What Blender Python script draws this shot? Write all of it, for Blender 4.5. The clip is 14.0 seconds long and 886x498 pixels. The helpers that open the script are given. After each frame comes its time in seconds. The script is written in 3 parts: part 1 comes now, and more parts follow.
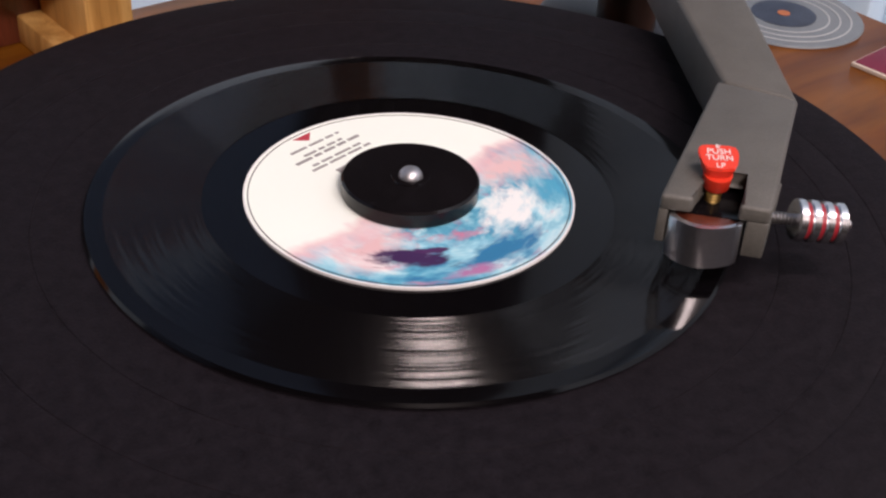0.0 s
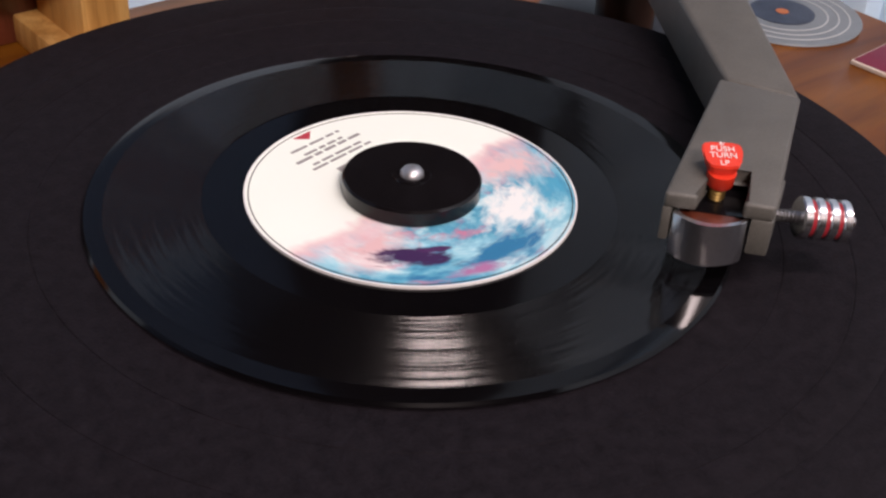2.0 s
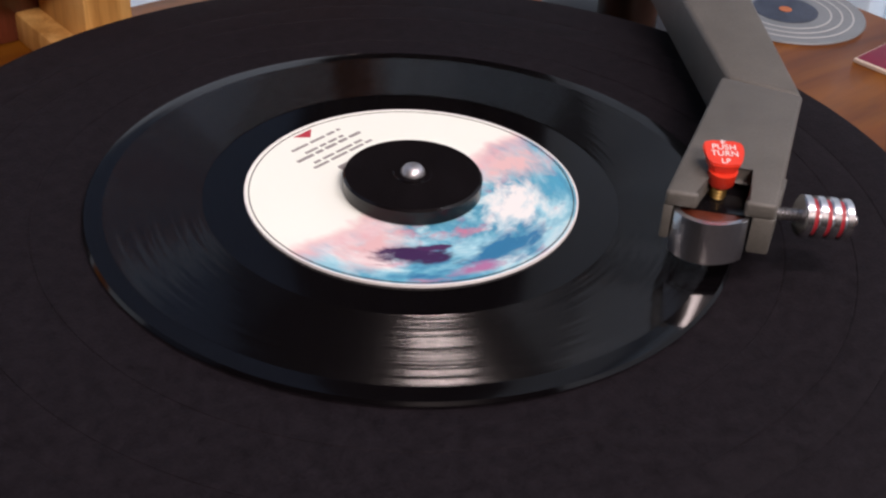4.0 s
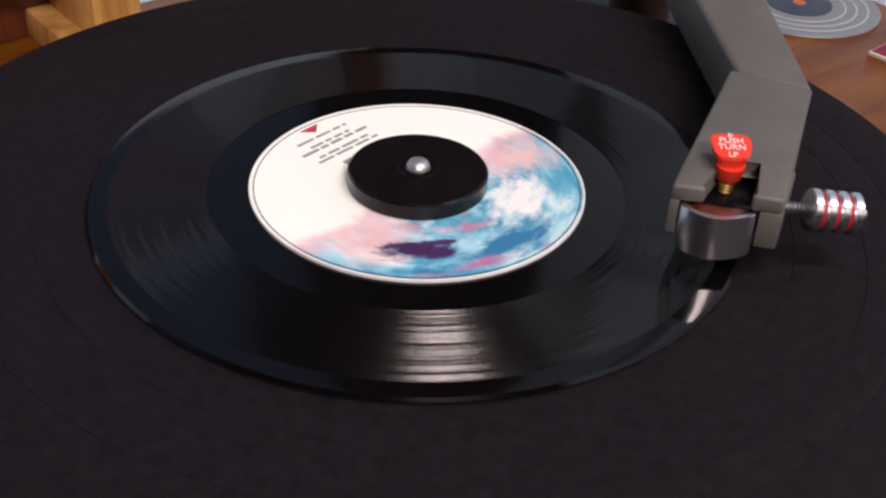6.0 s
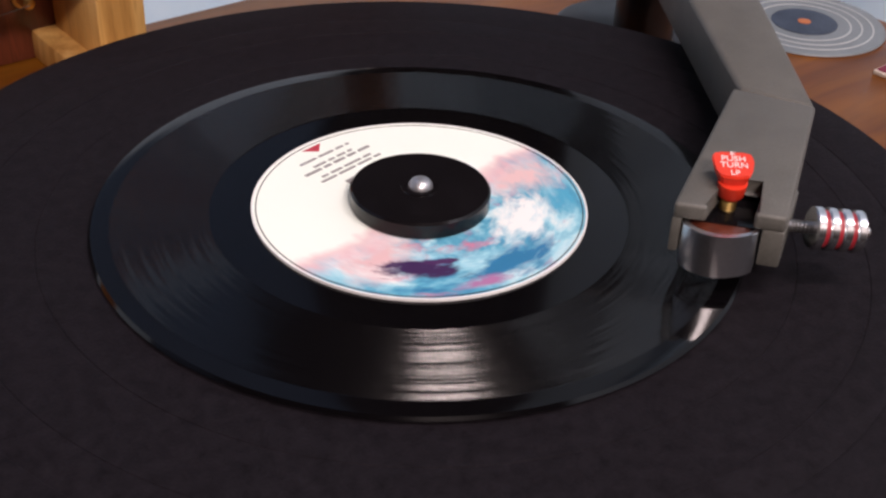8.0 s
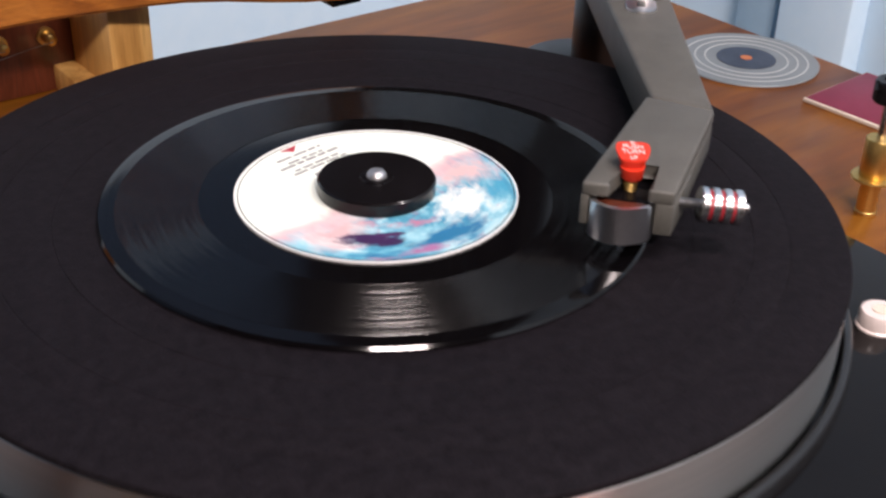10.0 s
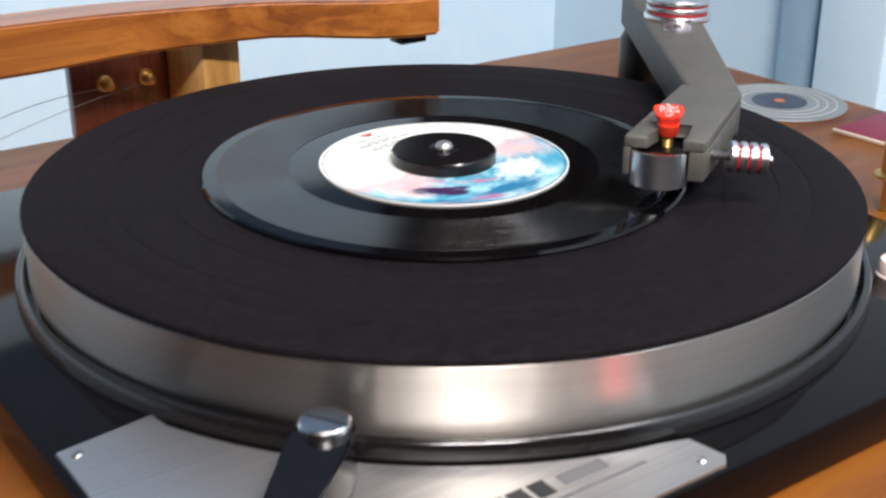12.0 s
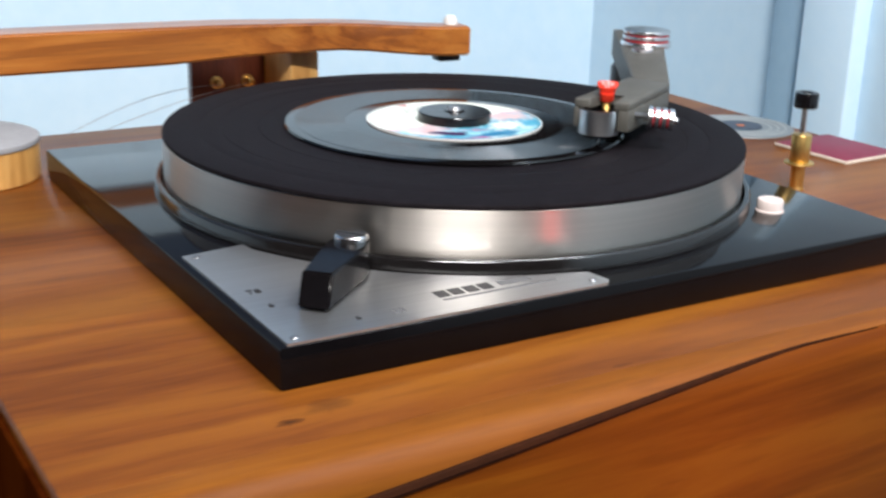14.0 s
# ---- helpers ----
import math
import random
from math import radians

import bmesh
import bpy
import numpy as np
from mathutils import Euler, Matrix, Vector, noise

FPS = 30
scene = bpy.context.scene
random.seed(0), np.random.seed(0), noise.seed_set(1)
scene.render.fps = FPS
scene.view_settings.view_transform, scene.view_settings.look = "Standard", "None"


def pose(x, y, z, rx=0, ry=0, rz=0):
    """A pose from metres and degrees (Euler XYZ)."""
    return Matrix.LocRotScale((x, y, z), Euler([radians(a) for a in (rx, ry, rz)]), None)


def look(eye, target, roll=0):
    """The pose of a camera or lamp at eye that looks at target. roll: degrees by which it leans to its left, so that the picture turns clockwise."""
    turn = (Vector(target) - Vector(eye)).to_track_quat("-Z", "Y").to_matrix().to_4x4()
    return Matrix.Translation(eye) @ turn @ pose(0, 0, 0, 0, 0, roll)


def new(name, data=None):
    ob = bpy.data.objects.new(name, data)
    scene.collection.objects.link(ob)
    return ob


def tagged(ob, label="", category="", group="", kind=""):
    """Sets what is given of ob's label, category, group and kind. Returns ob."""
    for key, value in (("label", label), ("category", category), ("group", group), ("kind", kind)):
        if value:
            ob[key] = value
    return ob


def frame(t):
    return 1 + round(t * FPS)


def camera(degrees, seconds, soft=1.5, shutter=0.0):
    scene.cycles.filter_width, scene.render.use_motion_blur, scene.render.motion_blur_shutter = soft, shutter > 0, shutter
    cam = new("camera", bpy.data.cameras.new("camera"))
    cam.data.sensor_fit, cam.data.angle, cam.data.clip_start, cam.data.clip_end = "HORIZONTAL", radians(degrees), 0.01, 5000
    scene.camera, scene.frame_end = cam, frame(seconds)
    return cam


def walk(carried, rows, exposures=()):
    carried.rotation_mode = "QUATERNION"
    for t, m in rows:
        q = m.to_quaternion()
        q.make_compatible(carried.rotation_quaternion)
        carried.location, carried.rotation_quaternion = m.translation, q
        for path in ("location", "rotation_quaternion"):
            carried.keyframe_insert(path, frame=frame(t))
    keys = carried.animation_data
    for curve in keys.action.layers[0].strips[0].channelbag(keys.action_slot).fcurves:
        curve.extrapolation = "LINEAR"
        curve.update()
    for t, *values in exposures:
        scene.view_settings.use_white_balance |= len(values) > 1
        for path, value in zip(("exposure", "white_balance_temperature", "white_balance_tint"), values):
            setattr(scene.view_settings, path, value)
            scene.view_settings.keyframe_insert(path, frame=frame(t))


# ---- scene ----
# The spindle is the origin, z = 0 is the record's face; x runs along the plinth's front edge, y to its back.
cam = camera(39.17, 14.0, soft=2.4, shutter=0.8)
ROWS = [
    (0, -0.1847, -0.2266, 0.1794, -34.15, -3.00, -39.13),
    (0.5, -0.1848, -0.2252, 0.1785, -34.11, -3.01, -39.27),
    (1, -0.1854, -0.2249, 0.1779, -34.07, -3.01, -39.39),
    (1.5, -0.1858, -0.2243, 0.1777, -34.07, -3.04, -39.51),
    (2, -0.1855, -0.2241, 0.1777, -34.10, -3.03, -39.47),
    (2.5, -0.1857, -0.2240, 0.1778, -34.15, -3.09, -39.45),
    (3, -0.1859, -0.2237, 0.1778, -34.16, -3.11, -39.49),
    (5.5, -0.1811, -0.2258, 0.1764, -34.31, -2.46, -38.74),
    (6, -0.1806, -0.2256, 0.1761, -34.37, -2.37, -38.60),
    (6.5, -0.1794, -0.2253, 0.1756, -34.41, -2.23, -38.38),
    (7, -0.1788, -0.2244, 0.1741, -34.41, -2.04, -38.47),
    (7.5, -0.1790, -0.2252, 0.1741, -34.12, -2.12, -38.40),
    (7.7, -0.1786, -0.2251, 0.1744, -33.85, -2.13, -38.37),
    (9.8, -0.1983, -0.2817, 0.1853, -30.64, -1.45, -37.59),
    (10, -0.2029, -0.2912, 0.1852, -30.23, -1.46, -37.54),
    (10.5, -0.2173, -0.3296, 0.1953, -29.70, -0.74, -36.90),
    (11, -0.2316, -0.3472, 0.1907, -28.33, -0.46, -36.50),
    (11.5, -0.2364, -0.3416, 0.1687, -25.81, -0.30, -35.44),
    (12, -0.2498, -0.3503, 0.1488, -23.15, -0.13, -35.40),
    (12.5, -0.2881, -0.3828, 0.1351, -20.66, -0.76, -35.96),
    (13, -0.3042, -0.4474, 0.1288, -19.36, -0.26, -34.60),
    (13.5, -0.3180, -0.5059, 0.1327, -19.14, -0.52, -33.13),
    (14, -0.3347, -0.5371, 0.1387, -18.31, -1.70, -31.03),
]
walk(cam, [(t, pose(x, y, z, 90 + pitch, roll, yaw)) for t, x, y, z, pitch, roll, yaw in ROWS],
     exposures=[(0.0, -0.32, 7000, 28), (7.7, -0.27, 7000, 28), (9.8, -0.04, 6850, 23), (11.0, 0.2, 6750, 19), (12.0, 0.24, 6550, 13), (13.0, 0.22, 6450, 12), (14.0, 0.32, 6300, 10)])

# ---- light ----
world = bpy.data.worlds.new("world")
scene.world = world
world.use_nodes = True
world.node_tree.nodes["Background"].inputs[0].default_value = (0.55, 0.62, 0.75, 1)
world.node_tree.nodes["Background"].inputs[1].default_value = 0.02

ZC, ZP = -0.0482, -0.0317          # cabinet top, plinth top
FLOOR, CEIL = -0.78, 1.75
XW, YW = 0.47, 0.49                # right and back wall
XL, YF = -3.4, -4.0                # left and front wall


def area_lamp(name, eye, target, sx, sy, watts, colour):
    lamp = bpy.data.lights.new(name, "AREA")
    lamp.shape, lamp.size, lamp.size_y, lamp.energy, lamp.color = "RECTANGLE", sx, sy, watts, colour
    ob = new(name, lamp)
    ob.matrix_world = look(eye, target)
    return ob


TUBE = (0.24, -0.60, 1.30)
area_lamp("tube_light", TUBE, (-0.25, -0.2, 0), 0.05, 1.1, 20, (1.0, 0.96, 0.95))
LAMP = (-0.88, -1.81, 1.66)
area_lamp("ceiling_light", LAMP, (0, 0, 0), 0.80, 0.16, 62, (1.0, 0.94, 0.89))
glow = bpy.data.lights.new("red_indicator_light", "POINT")
glow.energy, glow.color, glow.shadow_soft_size = 0.085, (1.0, 0.05, 0.025), 0.003
new("red_indicator_light", glow).location = (-0.022, -0.315, -0.084)

# ---- materials ----


def material(name, base, rough=0.5, metal=0.0, **extra):
    m = bpy.data.materials.new(name)
    m.use_nodes = True
    b = m.node_tree.nodes["Principled BSDF"]
    b.inputs["Base Color"].default_value = (*base, 1)
    b.inputs["Roughness"].default_value = rough
    b.inputs["Metallic"].default_value = metal
    for key, value in extra.items():
        b.inputs[key.replace("_", " ")].default_value = value
    return m


def node(m, kind, **settings):
    n = m.node_tree.nodes.new(kind)
    for key, value in settings.items():
        if key in n.inputs:
            n.inputs[key].default_value = value
    return n


def link(m, a, out, b, inp):
    m.node_tree.links.new(a.outputs[out], b.inputs[inp])


def coords(m, scale=(1, 1, 1), rot=(0, 0, 0)):
    c, mp = node(m, "ShaderNodeTexCoord"), node(m, "ShaderNodeMapping")
    mp.inputs["Scale"].default_value = scale
    mp.inputs["Rotation"].default_value = [radians(a) for a in rot]
    link(m, c, "Object", mp, "Vector")
    return mp


def noise_tex(m, vec, scale, detail=4.0, rough=0.55, distortion=0.0):
    n = node(m, "ShaderNodeTexNoise")
    n.inputs["Scale"].default_value, n.inputs["Detail"].default_value = scale, detail
    n.inputs["Roughness"].default_value, n.inputs["Distortion"].default_value = rough, distortion
    link(m, vec, 0, n, "Vector")
    return n


def ramp(m, src, out, stops):
    r = node(m, "ShaderNodeValToRGB")
    while len(r.color_ramp.elements) < len(stops):
        r.color_ramp.elements.new(0.5)
    for e, (p, c) in zip(r.color_ramp.elements, stops):
        e.position, e.color = p, (*c, 1) if len(c) == 3 else c
    link(m, src, out, r, "Fac")
    return r


def mix(m, fac, a, b, kind="MIX", value=0.5):
    n = m.node_tree.nodes.new("ShaderNodeMix")
    n.data_type, n.blend_type = "RGBA", kind
    n.inputs[0].default_value = value
    if fac:
        m.node_tree.links.new(fac, n.inputs[0])
    for sock, src in ((n.inputs[6], a), (n.inputs[7], b)):
        if isinstance(src, tuple):
            sock.default_value = (*src, 1)
        else:
            m.node_tree.links.new(src, sock)
    return n.outputs[2]


def bsdf(m):
    return m.node_tree.nodes["Principled BSDF"]


def set_colour(m, out):
    m.node_tree.links.new(out, bsdf(m).inputs["Base Color"])


def bump(m, src, out, strength, distance):
    b = node(m, "ShaderNodeBump", Strength=strength, Distance=distance)
    link(m, src, out, b, "Height")
    link(m, b, 0, bsdf(m), "Normal")


def mottled(name, a, b, rough, scale, metal=0.0, bumpy=0.0, dist=0.0003, fine=None, **extra):
    """Two tones broken up by noise at two scales, with a little relief."""
    m = material(name, a, rough, metal, **extra)
    v = coords(m)
    big, small = noise_tex(m, v, scale, 5), noise_tex(m, v, fine or scale * 12, 3)
    both = mix(m, None, big.outputs[0], small.outputs[0], value=0.45)
    r = node(m, "ShaderNodeValToRGB")
    r.color_ramp.elements[0].position, r.color_ramp.elements[1].position = 0.35, 0.65
    r.color_ramp.elements[0].color, r.color_ramp.elements[1].color = (*a, 1), (*b, 1)
    m.node_tree.links.new(both, r.inputs["Fac"])
    set_colour(m, r.outputs[0])
    if bumpy:
        bump(m, small, 0, bumpy, dist)
    return m


def wood(name, dark, mid, light, rough, along="X", size=1.0, coat=0.0, streak=1.0, curl=1.4, pull=1.2):
    """Figured timber: long wavy grain with darker heart figure and fine pores."""
    m = material(name, mid, rough)
    s = {"X": (pull, 9, 9), "Y": (9, pull, 9), "Z": (9, 9, pull)}[along]
    v = coords(m, [k * size for k in s])
    warp = noise_tex(m, v, 1.6, 5, 0.55, 0.6)
    fig = noise_tex(m, v, 5.5, 6, 0.6, curl)
    pore_v = coords(m, [k * size * 9 for k in s])
    pore = noise_tex(m, pore_v, 5.0, 2, 0.5)
    a = ramp(m, warp, 0, [(0.34, dark), (0.49, mid), (0.64, light)])
    b = ramp(m, fig, 0, [(0.4, dark), (0.51, mid), (0.63, light)])
    c = mix(m, None, a.outputs[0], b.outputs[0], value=0.5 * streak)
    p = ramp(m, pore, 0, [(0.36, (0.55, 0.5, 0.45)), (0.5, (1, 1, 1))])
    set_colour(m, mix(m, None, c, p.outputs[0], "MULTIPLY", 0.28))
    bump(m, fig, 0, 0.06, 0.0006)
    bsdf(m).inputs["Coat Weight"].default_value = coat
    bsdf(m).inputs["Coat Roughness"].default_value = 0.12
    return m


def knots(m, spots):
    """Dark knots in the timber: x, y, radius along the grain and across it, depth of stain."""
    b = bsdf(m)
    src = b.inputs["Base Color"].links[0].from_socket
    geo = node(m, "ShaderNodeNewGeometry")
    for x, y, rx, ry, depth in spots:
        mp = node(m, "ShaderNodeMapping")
        mp.vector_type = "TEXTURE"
        mp.inputs["Location"].default_value, mp.inputs["Scale"].default_value = (x, y, -0.0466), (rx, ry, 0.05)
        link(m, geo, "Position", mp, "Vector")
        wob = noise_tex(m, mp, 1.3, 3)
        ln = node(m, "ShaderNodeVectorMath")
        ln.operation = "LENGTH"
        link(m, mp, 0, ln, 0)
        ad = node(m, "ShaderNodeMath")
        ad.operation = "ADD"
        link(m, ln, "Value", ad, 0)
        link(m, wob, 0, ad, 1)
        r = ramp(m, ad, 0, [(0.55, (0.16, 0.12, 0.1)), (0.85, (0.55, 0.5, 0.45)), (1.0, (1, 1, 1))])
        src = mix(m, None, src, r.outputs[0], "MULTIPLY", depth)
    set_colour(m, src)


def brushed(name, base, rough, aniso, radial=True):
    """Turned metal: fine lines round the z axis stretch the highlight across them."""
    m = material(name, base, rough, 1.0)
    b = bsdf(m)
    b.inputs["Anisotropic"].default_value = aniso
    b.inputs["Anisotropic Rotation"].default_value = 0.25
    t = node(m, "ShaderNodeTangent")
    t.direction_type, t.axis = "RADIAL", "Z"
    link(m, t, 0, b, "Tangent")
    v = coords(m, (3, 3, 900))
    n = noise_tex(m, v, 1.0, 3)
    r = ramp(m, n, 0, [(0.3, tuple(k * 0.93 for k in base)), (0.7, base)])
    set_colour(m, r.outputs[0])
    return m


M_CAB = wood("lacquered_cabinet_wood", (0.068, 0.0150, 0.0014), (0.175, 0.050, 0.0042), (0.275, 0.100, 0.008), 0.5, "X", 0.5, 0.20, 0.75, 1.4, 1.2)
bsdf(M_CAB).inputs["Specular IOR Level"].default_value = 0.17
bsdf(M_CAB).inputs["Coat Roughness"].default_value = 0.14
M_EDGE = wood("golden_edge_wood", (0.085, 0.0190, 0.0016), (0.195, 0.058, 0.0046), (0.30, 0.112, 0.009), 0.5, "X", 0.5, 0.0, 0.75)
bsdf(M_EDGE).inputs["Specular IOR Level"].default_value = 0.17
M_FRONT = wood("red_brown_front_wood", (0.068, 0.012, 0.001), (0.150, 0.038, 0.002), (0.215, 0.070, 0.004), 0.5, "X", 0.5, 0.0, 1.0, 1.2, 1.0)
bsdf(M_FRONT).inputs["Specular IOR Level"].default_value = 0.06
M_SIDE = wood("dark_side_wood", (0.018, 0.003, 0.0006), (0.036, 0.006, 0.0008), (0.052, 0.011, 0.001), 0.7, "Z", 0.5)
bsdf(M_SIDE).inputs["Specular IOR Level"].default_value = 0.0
M_ARM_WOOD = wood("oiled_arm_wood", (0.17, 0.045, 0.008), (0.36, 0.115, 0.018), (0.48, 0.185, 0.036), 0.34, "X", 2.6, 0.35, 1.1, 0.5, 0.45)
M_BLOCK = wood("pale_block_wood", (0.42, 0.20, 0.05), (0.62, 0.33, 0.095), (0.74, 0.44, 0.15), 0.45, "Z", 3.0, 0.1, 1.0, 0.5, 0.6)
M_DARKWOOD = wood("dark_red_wood", (0.05, 0.012, 0.006), (0.1, 0.024, 0.012), (0.16, 0.04, 0.02), 0.3, "Z", 3.0, 0.4)
M_SPLIT = mottled("split_wood", (0.020, 0.006, 0.002), (0.035, 0.010, 0.003), 0.9, 120, Specular_IOR_Level=0.1)
M_MAT = mottled("rubber_mat", (0.0034, 0.0024, 0.0035), (0.0100, 0.0078, 0.0102), 0.7, 260, bumpy=0.5, fine=1100, Specular_IOR_Level=0.11)
M_PLINTH = mottled("black_gloss_lacquer", (0.0028, 0.0024, 0.0028), (0.005, 0.0043, 0.005), 0.09, 30, Specular_IOR_Level=0.18)
M_WELL = mottled("polished_black_ring", (0.006, 0.005, 0.005), (0.010, 0.009, 0.009), 0.13, 30, Specular_IOR_Level=0.75)
M_BLACK = mottled("black_plastic", (0.004, 0.0035, 0.004), (0.007, 0.006, 0.007), 0.14, 40, Specular_IOR_Level=0.3)
M_SATIN = mottled("black_satin_paint", (0.009, 0.008, 0.009), (0.018, 0.016, 0.017), 0.35, 40)
M_RIM = brushed("turned_aluminium", (0.49, 0.465, 0.43), 0.40, 0.9)
M_PLATE = material("brushed_plate", (0.6, 0.61, 0.62), 0.33, 0.9)
M_CHROME = mottled("polished_steel", (0.82, 0.82, 0.83), (0.74, 0.74, 0.75), 0.25, 60, metal=1.0)
M_STEEL = mottled("satin_steel", (0.55, 0.55, 0.56), (0.45, 0.45, 0.46), 0.28, 120, metal=1.0)
M_BRASS = mottled("brass", (0.78, 0.53, 0.19), (0.66, 0.43, 0.14), 0.38, 60, metal=1.0)
M_GREY = mottled("grey_hammered_paint", (0.078, 0.076, 0.066), (0.108, 0.104, 0.091), 0.55, 90, bumpy=0.6, dist=0.0002, fine=1300)
M_RED = mottled("red_plastic", (0.72, 0.045, 0.018), (0.62, 0.032, 0.014), 0.35, 80)
M_REDBAND = mottled("red_ring_paint", (0.34, 0.02, 0.03), (0.26, 0.014, 0.02), 0.35, 80)
M_WHITE = mottled("white_print", (0.8, 0.8, 0.78), (0.72, 0.72, 0.7), 0.5, 100)
M_SHELL = mottled("satin_cartridge_shell", (0.78, 0.78, 0.79), (0.7, 0.7, 0.71), 0.3, 60, metal=1.0)
M_SPINDLE = mottled("worn_spindle_steel", (0.55, 0.55, 0.56), (0.44, 0.44, 0.45), 0.42, 300, metal=0.9)
M_BUTTON = mottled("pearl_button", (0.78, 0.68, 0.64), (0.7, 0.6, 0.57), 0.25, 80)
M_CURTAIN = mottled("dark_brown_cloth", (0.016, 0.012, 0.012), (0.026, 0.020, 0.019), 0.85, 30, fine=500)
M_RINGLINE = material("pale_ring_print", (0.42, 0.44, 0.44), 0.5)
M_LID = mottled("grey_felt", (0.26, 0.26, 0.27), (0.33, 0.33, 0.34), 0.8, 40, fine=400)
M_LABELRED = material("label_red_print", (0.45, 0.03, 0.05), 0.5)
M_LABELTEXT = material("label_grey_print", (0.26, 0.25, 0.24), 0.5)
M_INK = material("black_ink", (0.02, 0.02, 0.022), 0.5)
M_GREYINK = material("grey_ink", (0.14, 0.14, 0.145), 0.5)
M_WALL = mottled("pale_blue_wall_paint", (0.53, 0.72, 0.86), (0.60, 0.765, 0.88), 0.6, 3.5, bumpy=0.12, dist=0.001, fine=60)
# unseen upper wall: dark colour keeps the vinyl's reflection of it dim
M_UPPER = mottled("slate_blue_dimmed_wall", (0.062, 0.125, 0.22), (0.08, 0.148, 0.245), 0.7, 3.5, bumpy=0.12, dist=0.001, fine=60)
M_TRIM = mottled("mid_blue_paint", (0.30, 0.47, 0.62), (0.35, 0.52, 0.66), 0.5, 8, bumpy=0.1, dist=0.0006)
M_CEIL = mottled("white_paint", (0.72, 0.72, 0.70), (0.66, 0.66, 0.65), 0.7, 3)
# ceiling tone lowered so less ambient light reaches the grooves
M_BOARD = wood("brown_dimmed_ceiling", (0.05, 0.03, 0.02), (0.08, 0.05, 0.035), (0.11, 0.07, 0.05), 0.6, "Y", 0.6)
# for the unseen walls: darkness of the room put into their colour
M_DIM = mottled("brown_dimmed_wall", (0.022, 0.015, 0.012), (0.032, 0.022, 0.018), 0.7, 3)
M_FLOOR = mottled("dark_floor", (0.026, 0.011, 0.006), (0.04, 0.018, 0.010), 0.8, 5)
M_SLEEVE_DISC = mottled("silver_grey_card", (0.15, 0.175, 0.185), (0.19, 0.215, 0.225), 0.36, 40)
M_MAROON = mottled("maroon_cloth_cover", (0.16, 0.012, 0.035), (0.21, 0.02, 0.05), 0.5, 70)
M_PAPER = mottled("cream_paper", (0.72, 0.64, 0.54), (0.66, 0.58, 0.48), 0.6, 60)
M_NAVY = mottled("dark_blue_print", (0.018, 0.026, 0.045), (0.05, 0.065, 0.095), 0.4, 90)
M_ORANGE = material("orange_print", (0.45, 0.14, 0.05), 0.5)

knots(M_CAB, [(-0.180, -0.1915, 0.012, 0.006, 0.9), (-0.163, -0.186, 0.020, 0.013, 0.5), (-0.05, -0.205, 0.012, 0.003, 0.5)])

# plate: lines run along x
v = coords(M_PLATE, (6, 900, 6))
n = noise_tex(M_PLATE, v, 1.0, 3)
set_colour(M_PLATE, ramp(M_PLATE, n, 0, [(0.3, (0.52, 0.525, 0.53)), (0.7, (0.63, 0.635, 0.64))]).outputs[0])
bsdf(M_PLATE).inputs["Anisotropic"].default_value = 0.4


def vinyl(name, rough, aniso):
    """Pressed vinyl: grooves round the spindle spread the lamp's glint along the radius."""
    m = material(name, (0.0022, 0.0019, 0.0023), rough)
    b = bsdf(m)
    b.inputs["Anisotropic"].default_value = aniso
    b.inputs["Specular IOR Level"].default_value = 0.14
    t = node(m, "ShaderNodeTangent")
    t.direction_type, t.axis = "RADIAL", "Z"
    link(m, t, 0, b, "Tangent")
    c = node(m, "ShaderNodeTexCoord")
    sep = node(m, "ShaderNodeSeparateXYZ")
    link(m, c, "Object", sep, 0)
    com = node(m, "ShaderNodeCombineXYZ")
    link(m, sep, 0, com, 0)
    link(m, sep, 1, com, 1)
    ln = node(m, "ShaderNodeVectorMath")
    ln.operation = "LENGTH"
    link(m, com, 0, ln, 0)
    n = node(m, "ShaderNodeTexNoise")
    n.noise_dimensions = "1D"
    n.inputs["Scale"].default_value, n.inputs["Detail"].default_value = 2200.0, 4.0
    link(m, ln, "Value", n, "W")
    r = ramp(m, n, 0, [(0.3, (rough * 0.82,) * 3), (0.7, (rough * 1.18,) * 3)])
    link(m, r, 0, b, "Roughness")
    return m


